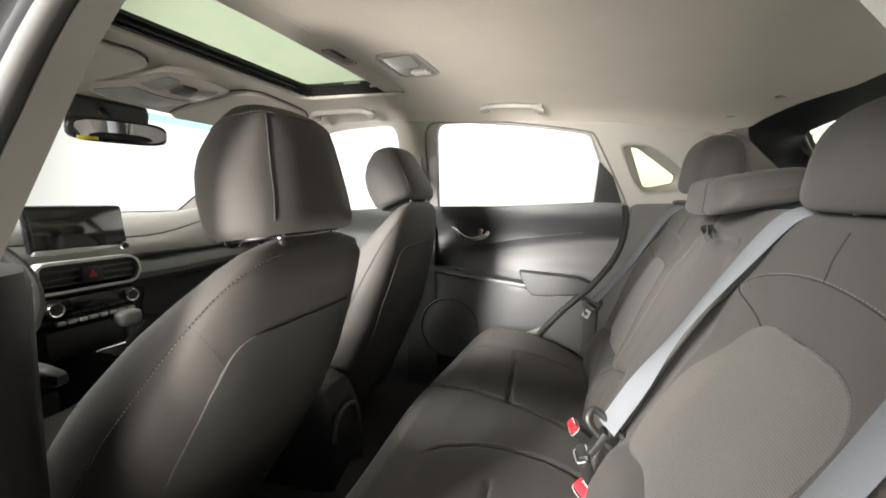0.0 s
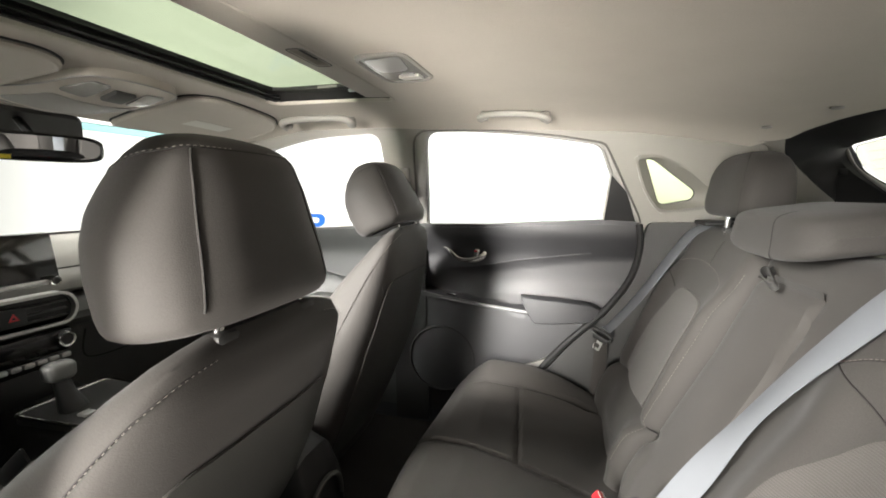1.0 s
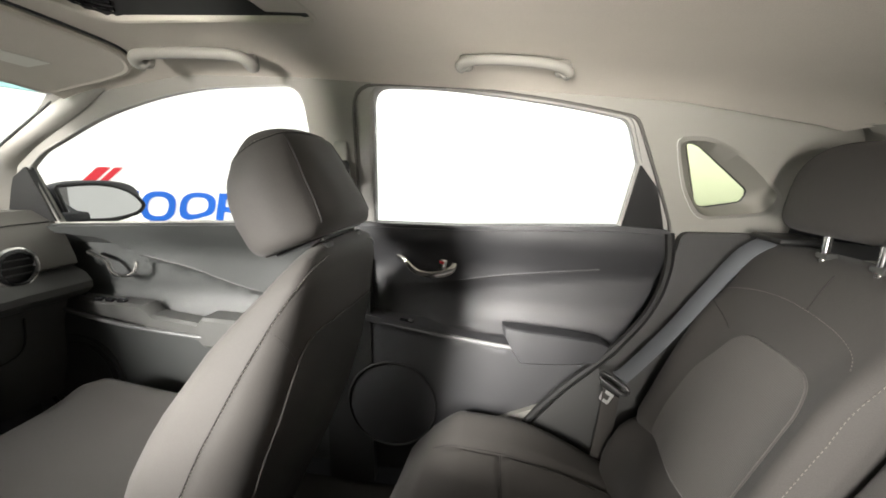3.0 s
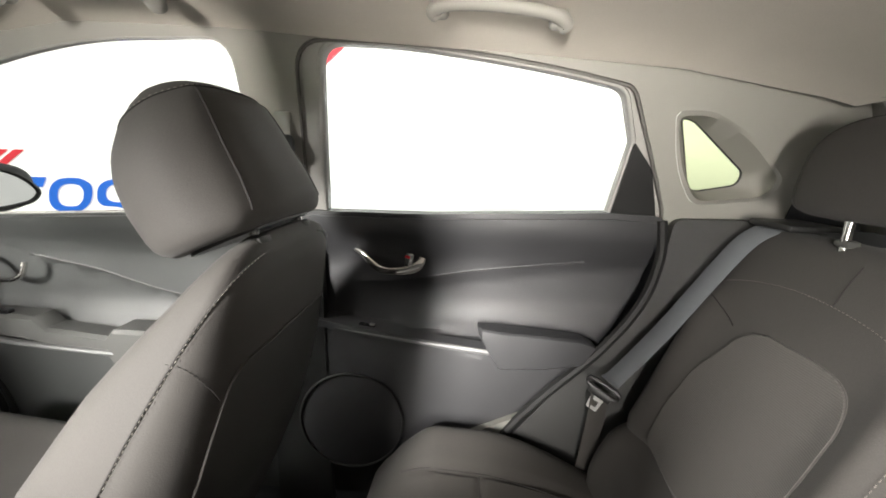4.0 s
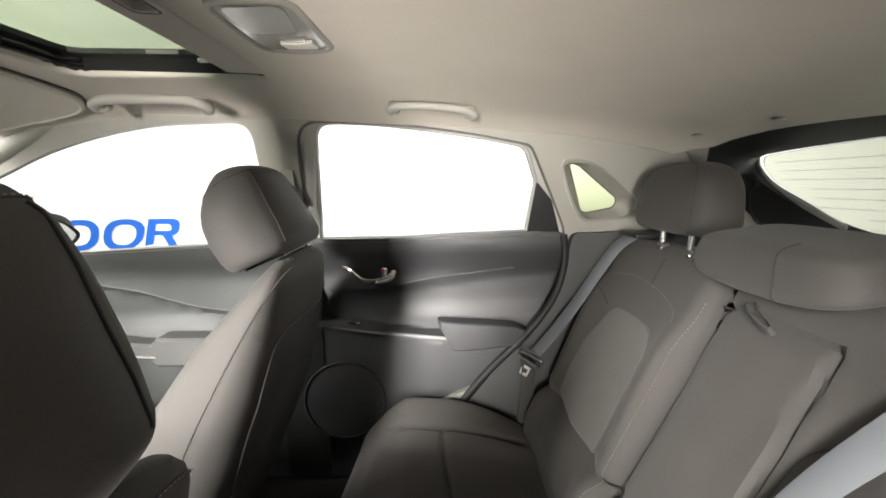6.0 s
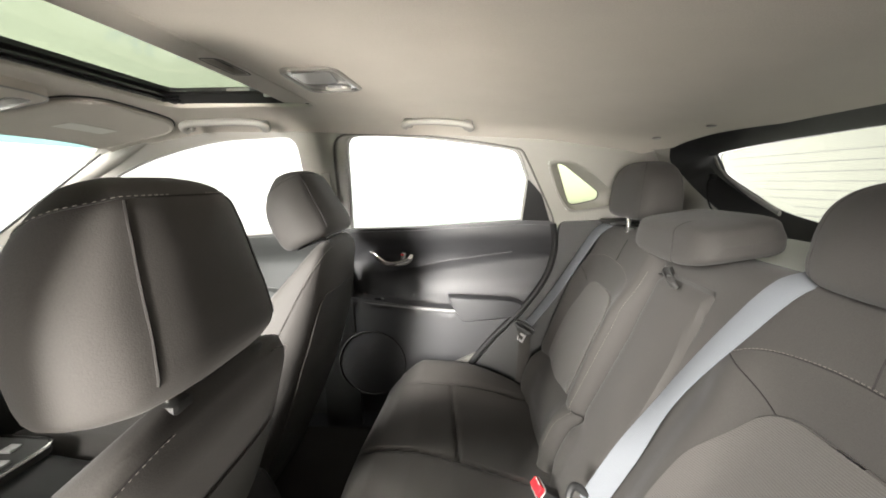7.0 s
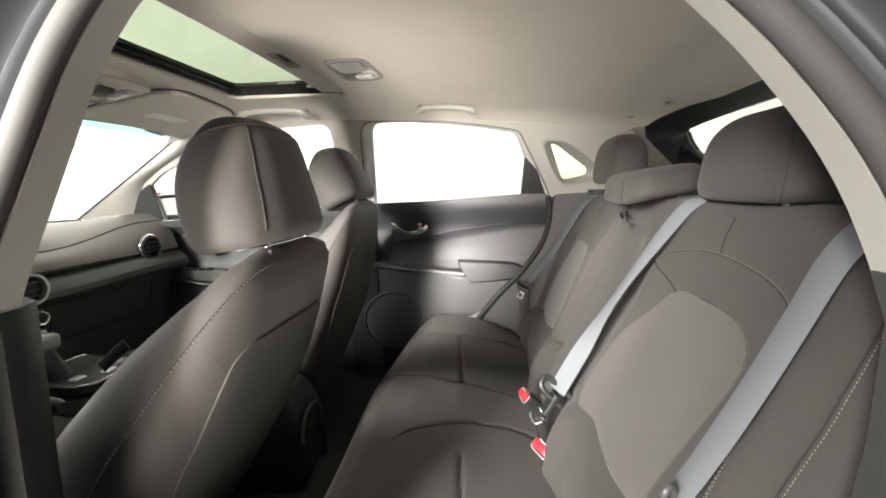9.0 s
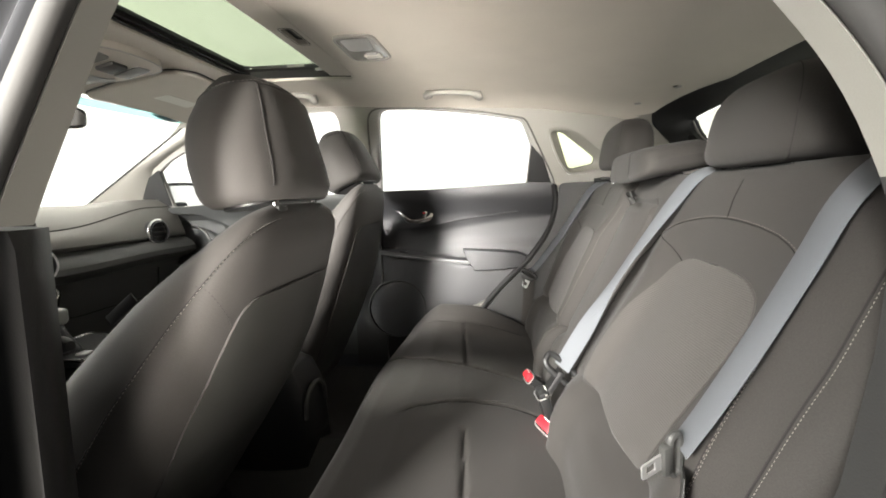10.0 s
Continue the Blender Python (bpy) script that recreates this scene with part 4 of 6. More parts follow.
def pad_at(t, ring, z0, height, slant):
    mid = (line(H_REAR, t) + line(H_FRONT, t)) / 2
    return [V(p.x, p.y, z0 + height * t + slant * (p.x - mid) * (1 - t)) for p in ring]


def headrest(parent, x0, z0, height, name="headrest", mat="leather", slant=0.13):
    """A padded head restraint; x0: its rear face, z0: the middle of its underside."""
    ts = [0.0, 0.012, 0.035, 0.07, 0.12] + list(np.linspace(0.17, 0.85, 17)) + [0.88, 0.91, 0.935, 0.955, 0.972, 0.985, 0.994, 1.0]
    rings = []
    for t in ts:
        k = 1 - 0.06 * max(0.0, 1 - t / 0.05) ** 2
        rings.append([V(p.x + x0, p.y * k, p.z) for p in pad_at(t, pad_ring(t), z0, height, slant)])
    h = part(name, loft(rings), mat, parent, smooth=60)
    under = [V(x0 - 0.07 + (p.x + 0.07) * 0.84, p.y * 0.80, p.z - 0.004) for p in pad_at(0.0, pad_ring(0.0), z0, height, slant)]
    part("underside", loft([under, [p + V(0, 0, 0.008) for p in under]]), "black", h, "black plastic underside")

    def skin(t, k, lift):
        r = pad_ring(t)
        n = len(r)
        p = pad_at(t, r, z0, height, slant)
        a, b = p[int(k) % n], p[(int(k) + 1) % n]
        q = a.lerp(b, k - int(k))
        c = V(line(H_REAR, t) * 0.5 + line(H_FRONT, t) * 0.5, 0, q.z)
        return q + (q - c).normalized() * lift + V(x0, 0, 0)
    n = len(pad_ring(0.5))
    for s in (1, -1):
        path = [skin(t, (8.2 if s > 0 else n - 8.2), 0.0004) for t in np.linspace(0.10, 0.89, 26)]
        part("piping", tube(path, 0.0016, 6), "seam", h)
        # seam round the top panel, with pale stitches over it
        arc = []
        for k in np.linspace(0.0, 27.0, 40):
            t = 0.905 - 0.05 * step(8, 20, k) - 0.14 * step(16, 27, k)
            arc.append(skin(t, (k if s > 0 else (n - k) % n), 0.0004))
        part("piping", tube(arc, 0.0009, 6), "seam", h)
        part("stitching", stitches([q + V(0, 0, 0.0014) for q in arc[4:]], 0.0030, 0.0034, 0.0005), "stitch", h)
    return h


def posts(parent, x, ys, z0, z1, sleeve="seal", big=0.0):
    for y in ys:
        part("post", tube([V(x - 0.004, y, z0), V(x, y, z1)], 0.0065, 12), "chrome", parent, "chrome post")
        bm = block((x, y, z0 + 0.012 + big), (0.022 + big, 0.028 + big, 0.012 + big), 0.005 + 0.3 * big)
        part("post_sleeve", bm, sleeve, parent, "grey post sleeve")


def front_seat(label):
    s = thing("front_seat", label, "car seat", (0, 0, 0.3), "front seats")
    off = Matrix.Translation((0, 0, -0.3))

    def p(name, bm, mat, lab="", parent=None):
        bm.transform(off)
        return part(name, bm, mat, parent or s, lab)
    zs = list(np.linspace(0.40, 1.0, 22)) + [1.02, 1.035, 1.048, 1.058, 1.066, 1.072, 1.075]
    back = p("backrest", loft([ring_at(z) for z in zs]), "leather", "dark grey-brown upholstery")
    # back panel with its map pocket
    po = rounded([(-0.175, 0.45), (0.175, 0.45), (0.192, 0.74), (0.170, 0.85), (0.145, 0.938), (0.0, 0.940), (-0.145, 0.938), (-0.170, 0.85), (-0.192, 0.74)], [0.03, 0.03, 0.1, 0.08, 0.035, 0.2, 0.035, 0.08, 0.1])
    pan = p("back_panel", sheet(po, [], lambda u, v: V(rear_x(u, v) + 0.003, u, v), 0.02, (-0.008, 0, 0)), "panel", "smooth dark back panel with map pocket")
    p("panel_edge", tube([V(rear_x(u, v) + 0.001, u, v) for u, v in dense(po, 0.02)], 0.0018, 6, closed=True), "leather", parent=pan)
    for sgn in (-1, 1):
        sm = [(-0.014, 1.052), (-0.026, 1.032), (-0.043, 1.010), (-0.066, 0.981), (-0.093, 0.945), (-0.137, 0.883), (-0.20, 0.79), (-0.27, 0.68), (-0.345, 0.56)]
        path = spline([V(x, sgn * (side_y(x, z) + 0.0012), z) for x, z in sm], 8)
        path = [V(q.x, sgn * (side_y(q.x, q.z) + 0.0012), q.z) for q in path]
        p("seam", tube(path, 0.0011, 6), "seam", parent=back)
        p("stitching", stitches([q + V(0.004, sgn * 0.0008, 0.002) for q in path], 0.0024, 0.0040, 0.0004), "stitch", parent=back)
        br = spline([V(-0.070, sgn * 0.197, 0.972), V(-0.058, sgn * 0.184, 0.945), V(-0.055, sgn * 0.168, 0.920), V(-0.064, sgn * 0.146, 0.885)], 6)
        br = [V(rear_x(q.y, q.z) + 0.001, q.y, q.z) for q in br]
        p("stitching", stitches(br, 0.0026, 0.0034, 0.0005), "seam", parent=back)
    # cushion
    rings = []
    for x, zt, zb, w in ((-0.36, 0.55, 0.40, 0.20), (-0.38, 0.60, 0.36, 0.235), (-0.5, 0.585, 0.34, 0.25), (-0.7, 0.605, 0.34, 0.255), (-0.85, 0.625, 0.36, 0.25), (-0.91, 0.60, 0.40, 0.235), (-0.93, 0.55, 0.44, 0.20)):
        r = []
        for i in range(32):
            a = 2 * math.pi * i / 32
            y = w * spow(math.cos(a), 0.55)
            z = (zt + zb) / 2 + (zt - zb) / 2 * spow(math.sin(a), 0.5)
            if z > (zt + zb) / 2:
                z -= 0.03 * (1 - (y / w) ** 2) - 0.02 * hump(abs(y), w * 0.85, 0.05)
            r.append(V(x, y, z))
        rings.append(r)
    p("cushion", loft(rings), "cloth", "dark cloth seat cushion")
    p("seat_base", block((-0.60, 0, 0.335), (0.5, 0.40, 0.07), 0.02), "black")
    hr = headrest(s, 0.0, 1.076 - 0.3, 0.204)
    posts(s, -0.028, (-0.070, 0.066), 1.052 - 0.3, 1.115 - 0.3, "quarter", 0.003)
    return s


seat_l = front_seat("dark grey-brown vinyl driver's seat with pale stitching")
seat_r = copy_thing(seat_l, pose(0.020, 0.362, 0.366, 0, -9, 0))
seat_r["label"] = "dark grey-brown vinyl front passenger seat with pale stitching"
for o in seat_r.children:
    if o.name.startswith("headrest"):
        o.matrix_basis = pose(-0.045, 0, 0.785, 0, -7, 0) @ Matrix.Diagonal((1.06, 1.04, 0.96, 1)) @ pose(0.05, 0, -0.785)
    if o.name.startswith(("cushion", "seat_base")):
        o.matrix_basis = pose(0.020, 0.362, 0.366, 0, -9, 0).inverted() @ pose(-0.07, 0.362, 0.345)
seat_l.matrix_basis = pose(0.0, -0.37, 0.3)
part("fabric_tag", block((-0.262, -0.132, 0.622), (0.062, 0.004, 0.018), 0.002, pose(0, 0, 0, 0, -38, 0)), "black", seat_l, "small black fabric tag")
lever = thing("belt_guide", "black plastic belt guide lever beside the driver's seat", "belt guide", (-0.25, -0.645, 0.918))
part("arm", loft([[V(x, w * spow(math.cos(a), 0.7), h * spow(math.sin(a), 0.7)) for a in np.linspace(0, 2 * math.pi, 12, endpoint=False)] for x, w, h in ((-0.10, 0.012, 0.014), (0.02, 0.012, 0.013), (0.052, 0.010, 0.010), (0.062, 0.006, 0.006))]), "black", lever)

# ---- rear bench ----
YR, YL = 0.43, -0.365
BACK = [(0.44, 0.425), (0.50, 0.44), (0.60, 0.478), (0.75, 0.553), (0.9, 0.628), (1.0, 0.667), (1.06, 0.686), (1.10, 0.705)]


ARM_EDGE = [(0.60, 0.030), (0.667, 0.014), (0.739, -0.007), (0.806, -0.018), (0.952, -0.020), (1.037, -0.030)]


def back_x(y, z):
    """The front face of the rear backrest."""
    x = line(BACK, z)
    f = step(1.04, 0.93, z)
    for c, h in ((YR, 0.195), (YL, 0.205)):
        x -= 0.026 * f * (hump(y, c - h, 0.05) + hump(y, c + h, 0.05))
        x -= 0.012 * hump(y, c, 0.12) * hump(z, 0.70, 0.12)
    x += 0.020 * hump(y, 0.203, 0.009) + 0.015 * hump(y, line(ARM_EDGE, z), 0.007) * step(1.050, 1.036, z) + 0.013 * hump(z, 1.040, 0.007) * step(-0.045, -0.025, y) * step(0.20, 0.18, y)
    x -= 0.010 * hump(y, 0.088, 0.09) * step(1.045, 1.025, z)
    x -= 0.022 * step(0.205, 0.25, y) * hump(z, 0.90, 0.16)
    x += 0.012 * step(-0.02, -0.08, y) * hump(z, 0.92, 0.10)
    for c in (YR, YL):
        f = step(0.30, 0.24, abs(y - c))
        zf = 0.662 + 0.05 * abs(y - c)
        x += f * (0.014 * hump(z, zf, 0.010) - 0.016 * step(zf, zf - 0.035, z) * step(0.50, 0.58, z))
    return x


def back_section(y, y0, y1, r=0.042):
    e = min(abs(y - y0), abs(y1 - y))
    pull = r * (1 - math.sqrt(max(0, 1 - (1 - min(1, e / r)) ** 2)))
    out = []
    for z in np.linspace(0.46, 1.085, 46):
        out.append(V(back_x(y, z) + pull, y, z - (pull * 0.3 if z > 1 else 0)))
    top = 1.112 - pull * 0.5
    for x, z in ((0.708, 1.099), (0.722, 1.109), (0.745, 1.112), (0.775, 1.107), (0.79, 1.088), (0.785, 1.0), (0.70, 0.75), (0.60, 0.5), (0.52, 0.46)):
        out.append(V(x + pull * (1 if x < 0.74 else -0.4), y, min(z, top) if z > 1 else z))
    return out


def bench_back(y0, y1, label):
    ys = [y0 + 0.03 * k / 6 for k in range(6)] + list(np.linspace(y0 + 0.03, y1 - 0.03, int((y1 - y0 - 0.06) / 0.008))) + [y1 - 0.03 + 0.03 * k / 6 for k in range(1, 7)]
    return loft([back_section(y, y0, y1) for y in ys])


bench = thing("rear_bench", "dark cloth rear bench with split backrest and pale mesh inserts", "car seat", (0.4, 0, 0.3))
BT = Matrix.Translation((-0.4, 0, -0.3))


def bp(name, bm, mat, label="", parent=None):
    bm.transform(BT)
    return part(name, bm, mat, parent or bench, label)


right_back = bp("right_backrest", bench_back(0.211, 0.665, ""), "cloth", "dark grey-brown cloth")
left_back = bp("left_backrest", bench_back(-0.672, 0.195, ""), "cloth", "dark grey-brown cloth with fold-down armrest")
ins_shape = [(-0.232, 0.938), (-0.275, 0.956), (-0.385, 0.957), (-0.440, 0.952), (-0.474, 0.938), (-0.492, 0.908), (-0.495, 0.846), (-0.487, 0.76), (-0.480, 0.678), (-0.36, 0.668), (-0.24, 0.672), (-0.172, 0.680), (-0.162, 0.75), (-0.175, 0.844)]
arc_shape = [(-0.130, 0.985), (-0.183, 1.010), (-0.274, 1.026), (-0.358, 1.028), (-0.447, 1.018), (-0.501, 1.002), (-0.525, 0.985), (-0.555, 0.94), (-0.565, 0.895), (-0.577, 0.827), (-0.583, 0.787), (-0.590, 0.737), (-0.593, 0.66)]


def on_back(pts, lift=0.0012, per=6):
    return [V(back_x(p.x, p.y) - lift, p.x, p.y) for p in spline([V(u, v, 0) for u, v in pts], per)]


for dy, par in ((0.79, right_back), (0.0, left_back)):
    io = rounded([(u, v) if dy == 0 else (0.286 + (u + 0.49) * 0.863, v) for u, v in ins_shape], 0.02, 3)
    c = -0.34 if dy == 0 else 0.405
    bp("insert", sheet(io, [], lambda u, v: V(back_x(u, v) - 0.003 - 0.004 * max(0, 1 - ((u - c) / 0.19) ** 2), u, v), 0.012, (0.012, 0, 0)), "mesh", "paler ribbed cloth insert", par)
    bp("piping", tube([V(back_x(u, v) - 0.0022, u, v) for u, v in dense(io, 0.015)], 0.0011, 6, closed=True), "cloth", "", par)
    arc = [(u + dy, v) for u, v in arc_shape if u + dy > 0.24 or dy == 0]
    if dy == 0:
        bp("seam", tube(on_back(arc, 0.0004), 0.0009, 6), "seam", "", par)
    bp("stitching", stitches([p + V(0, -0.004, 0.003) for p in on_back(arc, 0.001)], 0.0035, 0.0035, 0.0006), "thread", "", par)
    bp("seam", tube(on_back([(-0.130 + dy, 0.985), (-0.190 + dy, 0.970), (-0.247 + dy, 0.943)]), 0.0013, 6), "seam", "", par)
    if dy == 0:
        bp("seam", tube(on_back([(-0.130, 0.985), (-0.060, 0.93), (-0.045, 0.878), (-0.045, 0.769), (-0.05, 0.622)]), 0.0013, 6), "seam", "", par)
    fold = [(c - 0.24, 0.674), (c - 0.12, 0.668), (c, 0.662), (c + 0.12, 0.668), (c + 0.235, 0.674)]
    bp("seam", tube(on_back(fold, -0.003), 0.0018, 6), "seam", "", par)
    bp("seam", tube([V(back_x(c, z) - 0.0006, c, z) for z in np.linspace(1.03, 1.09, 8)], 0.0010, 5), "seam", "", par)
bp("stitching", stitches([p + V(0, 0, 0) for p in on_back([(-0.637, 1.02), (-0.635, 0.971), (-0.634, 0.881), (-0.644, 0.78), (-0.65, 0.70), (-0.65, 0.6)], 0.0010)], 0.0024, 0.0024, 0.0004), "stitch", "", left_back)
bp("seam", tube(on_back([(-0.632, 1.02), (-0.630, 0.971), (-0.629, 0.881), (-0.639, 0.78), (-0.645, 0.70), (-0.645, 0.6)], 0.0004), 0.0013, 6), "seam", "", left_back)
bp("stitching", stitches([p + V(0, -0.003, 0) for p in on_back([(-0.557, 0.94), (-0.567, 0.895), (-0.579, 0.827), (-0.585, 0.787), (-0.592, 0.737), (-0.595, 0.66)], 0.0014)], 0.0024, 0.0024, 0.0004), "stitch", "", left_back)
bp("stitching", stitches([V(back_x(0.221, z) - 0.001, 0.221, z) for z in np.linspace(0.58, 1.04, 40)], 0.004, 0.004, 0.0006), "thread", "", right_back)
edge = on_back([(y, z) for z, y in ARM_EDGE], 0.0004) + on_back([(-0.028, 1.040), (0.05, 1.041), (0.19, 1.040)], 0.0004)[1:]
bp("armrest_gap", tube(edge, 0.0022, 6), "seam", "", left_back)
lp = spline([(0.672, 0.100, 1.066), (0.658, 0.094, 1.068), (0.647, 0.074, 1.063), (0.644, 0.050, 1.056), (0.646, 0.036, 1.051), (0.651, 0.034, 1.055), (0.654, 0.050, 1.062), (0.661, 0.076, 1.069), (0.672, 0.092, 1.070)], 6)
bp("pull_strap", ribbon(lp, (-0.55, -0.05, 0.9), 0.016, 0.0025), "carpet", "black cloth pull loop", left_back)


def cushion_z(x, y):
    z = line([(-0.065, 0.47), (-0.06, 0.50), (-0.04, 0.525), (0.0, 0.545), (0.08, 0.552), (0.2, 0.545), (0.35, 0.522), (0.48, 0.495)], x)
    z += (0.075 if y > 0 else 0.04) * step(0.50, 0.66, abs(y)) * step(-0.06, 0.08, x) * step(0.55, 0.2, x)
    z -= 0.014 * (hump(y, YR, 0.12) + hump(y, YL, 0.12)) * step(0.0, 0.15, x)
    g = 0.0
    g += hump(x, line([(0.2, 0.21), (0.58, 0.176)], y), 0.006) * step(0.195, 0.215, y) * step(0.585, 0.565, y)
    g += hump(x, line([(-0.52, 0.25), (-0.35, 0.244), (-0.15, 0.229)], y), 0.006) * step(-0.135, -0.155, y) * step(-0.53, -0.51, y)
    yb = line([(-0.1, 0.27), (0.1, 0.235), (0.21, 0.208), (0.43, 0.150)], x)
    g += hump(y, yb, 0.006)
    yb = line([(0.04, -0.13), (0.099, -0.071), (0.175, -0.034), (0.249, -0.014), (0.336, -0.010), (0.404, -0.024), (0.44, -0.06)], x)
    g += hump(y, yb, 0.006) * step(0.04, 0.09, x)
    g += hump(y, 0.575, 0.006) * step(0.0, 0.1, x) + hump(y, -0.545, 0.006) * step(0.0, 0.1, x)
    return z - 0.009 * min(1, g)


def cushion_section(y):
    e = min(y + 0.69, 0.69 - y)
    r = 0.05
    d = r * (1 - math.sqrt(max(0, 1 - (1 - min(1, e / r)) ** 2)))
    f = -0.026 * hump(y, 0.20, 0.30)
    out = [V(-0.03 + f, y, 0.32), V(-0.05 + f, y, 0.38), V(-0.062 + d * 0.5 + f, y, 0.44)]
    for x in np.linspace(-0.065, 0.48, 76):
        out.append(V(x + (d * 0.5 + f) * step(0.1, -0.06, x), y, cushion_z(x, y) - d))
    out += [V(0.52, y, 0.44), V(0.50, y, 0.32)]
    return out


ys = [-0.69 + 0.05 * (k / 8) ** 1.5 for k in range(8)] + list(np.linspace(-0.64, 0.64, 170)) + [0.69 - 0.05 * (k / 8) ** 1.5 for k in range(7, -1, -1)]
cush = bp("cushion", loft([cushion_section(y) for y in ys]), "cloth", "dark cloth bench cushion with sewn seams")


def on_cushion(pts, per=8):
    return [V(p.x, p.y, cushion_z(p.x, p.y) + 0.0015) for p in spline([V(x, y, 0) for x, y in pts], per)]


for pts in ([(0.209, 0.21), (0.19, 0.42), (0.176, 0.572)], [(-0.035, 0.259), (0.1, 0.235), (0.21, 0.208), (0.43, 0.150)], [(0.07, -0.10), (0.099, -0.071), (0.175, -0.034), (0.249, -0.014), (0.336, -0.010), (0.404, -0.024), (0.44, -0.06)],
            [(0.229, -0.15), (0.236, -0.25), (0.244, -0.35), (0.25, -0.52)], [(0.01, 0.575), (0.2, 0.575), (0.40, 0.56)], [(0.01, -0.545), (0.2, -0.545), (0.40, -0.53)]):
    path = on_cushion(pts)
    bp("seam", tube(path, 0.0016, 6), "seam", "", cush)
bp("stitching", stitches([p + V(0, 0.007, 0.001) for p in on_cushion([(0.07, -0.10), (0.099, -0.071), (0.175, -0.034), (0.249, -0.014), (0.336, -0.010), (0.404, -0.024)])], 0.004, 0.004, 0.0004), "stitch", "", cush)


def rear_headrest(x, y, z, half, label):
    """A squarish cloth head restraint with a sewn side seam, standing clear of the backrest."""
    h = thing("rear_headrest", label, "headrest", (x, y, z), "rear headrests")

    def warp(p):
        t = min(1.0, max(0.0, (p.z + half[2]) / (2 * half[2])))
        return V(p.x * (1 - 0.25 * t * t) + 0.012 * t, p.y * (1 - 0.17 * t ** 2.6), p.z - 0.006 * (1 - t) * (p.x > 0))
    c = V(0, 0, 0.036 + half[2])
    pad = part("pad", pillow(c, half, 0.60, 0.5, warp, 60, 30, 0.34), "cloth", h)
    for s in (-1, 1):
        path = []
        for k in range(29):
            ph = -1.25 + 2.8 * k / 28
            q = V(-half[0] * spow(math.cos(ph), 0.60 if ph > 0 else 0.34) * 0.86, s * half[1] * spow(math.cos(ph), 0.60 if ph > 0 else 0.34) * 0.80, half[2] * spow(math.sin(ph), 0.60 if ph > 0 else 0.34))
            path.append(c + warp(q * 1.003))
        part("seam", tube(path, 0.0010, 5), "seam", pad)
    return h


hr = rear_headrest(0.735, 0.426, 1.112, (0.062, 0.147, 0.078), "dark cloth headrest on chrome posts above the rear bench")
posts(hr, -0.015, (-0.073, 0.042), -0.012, 0.06, "dash_low")
hl = rear_headrest(0.748, -0.333, 1.075, (0.062, 0.147, 0.071), "dark cloth headrest beside the open rear doorway")
posts(hl, -0.015, (-0.073, 0.042), -0.012, 0.06, "dash_low")
hm = thing("middle_headrest", "low dark cloth middle headrest on the rear bench", "headrest", (0.715, 0.082, 1.112), "rear headrests")


def saddle(p):
    """Flat on top, with a lip that hangs lowest at the middle of the front edge."""
    front = max(0.0, -p.x / 0.078)
    low = max(0.0, -p.z / 0.038)
    return V(p.x - 0.010 * low * front, p.y * (1 - 0.07 * (p.z > 0)), p.z + 0.010 * (p.x / 0.078) - 0.016 * low * front * (1 - (p.y / 0.16) ** 2))


pad = part("pad", pillow((0.0, 0, 0.036), (0.078, 0.160, 0.036), 0.42, 0.40, saddle, 56, 24), "cloth", hm)
path = []
for k in range(21):
    ph = -1.2 + 2.5 * k / 20
    q = V(-0.078 * spow(math.cos(ph), 0.42), -0.06, 0.036 * spow(math.sin(ph), 0.42))
    path.append(V(0, 0, 0.036) + saddle(q * 1.002))
part("seam", tube(path, 0.0008, 5), "seam", pad)
posts(hm, 0.03, (-0.06, 0.06), -0.012, 0.02, "dash_low")

# ---- roof fittings ----
sunroof = thing("sunroof", "green-tinted glass sunroof with a black frame and pale sunblind edge", "sunroof", (-0.35, 0, 1.5))
ST = Matrix.Translation((0.35, 0, -1.5))


def sp(name, bm, mat, label="", parent=None):
    bm.transform(ST)
    return part(name, bm, mat, parent or sunroof, label)


def sun_z(x, y):
    return roof_z(x, y) + 0.042


inner = rounded([(-0.525, -0.392), (-0.525, 0.315), (-0.19, 0.305), (-0.19, -0.382)], [0.03, 0.03, 0.02, 0.02])
mid_l = offset_loop(inner, 0.012)
sp("frame", loop_loft([[V(u, v, roof_z(u, v) + 0.006) for u, v in offset_loop(SUN, 0.002)], [V(u, v, sun_z(u, v) - 0.012) for u, v in mid_l], [V(u, v, sun_z(u, v) - 0.008) for u, v in inner], [V(u, v, sun_z(u, v) + 0.002) for u, v in inner]]), "pit", "black sunroof frame")
rail = bmesh.new()
for d, h in ((0.006, 0.010), (0.014, 0.002)):
    tube([V(u, v, roof_z(u, v) + 0.012 + h) for u, v in [(p.x, p.y) for p in offset_loop(inner, d) if p.x < -0.50]], 0.0035, 6, rail)
sp("guide_rail", rail, "gloss", "gloss black guide rail")
g = sp("glass", sheet([(-0.60, -0.44), (-0.60, 0.38), (-0.15, 0.36), (-0.15, -0.43)], [], lambda u, v: V(u, v, sun_z(u, v) + 0.004), 0.1, (0, 0, 0.005)), "green_glass", "green-tinted glass")
sp("sunblind_edge", sheet(rounded([(-0.218, -0.400), (-0.218, 0.305), (-0.140, 0.305), (-0.140, -0.400)], 0.004), [rounded([(-0.190, -0.072), (-0.190, 0.028), (-0.162, 0.028), (-0.162, -0.072)], 0.008)], lambda u, v: V(u, v, roof_z(u, v) + 0.003), 0.04, (0, 0, 0.012)), "headliner", "pale sunblind edge")
slot = rounded([(-0.194, -0.077), (-0.194, 0.033), (-0.158, 0.033), (-0.158, -0.077)], 0.010)
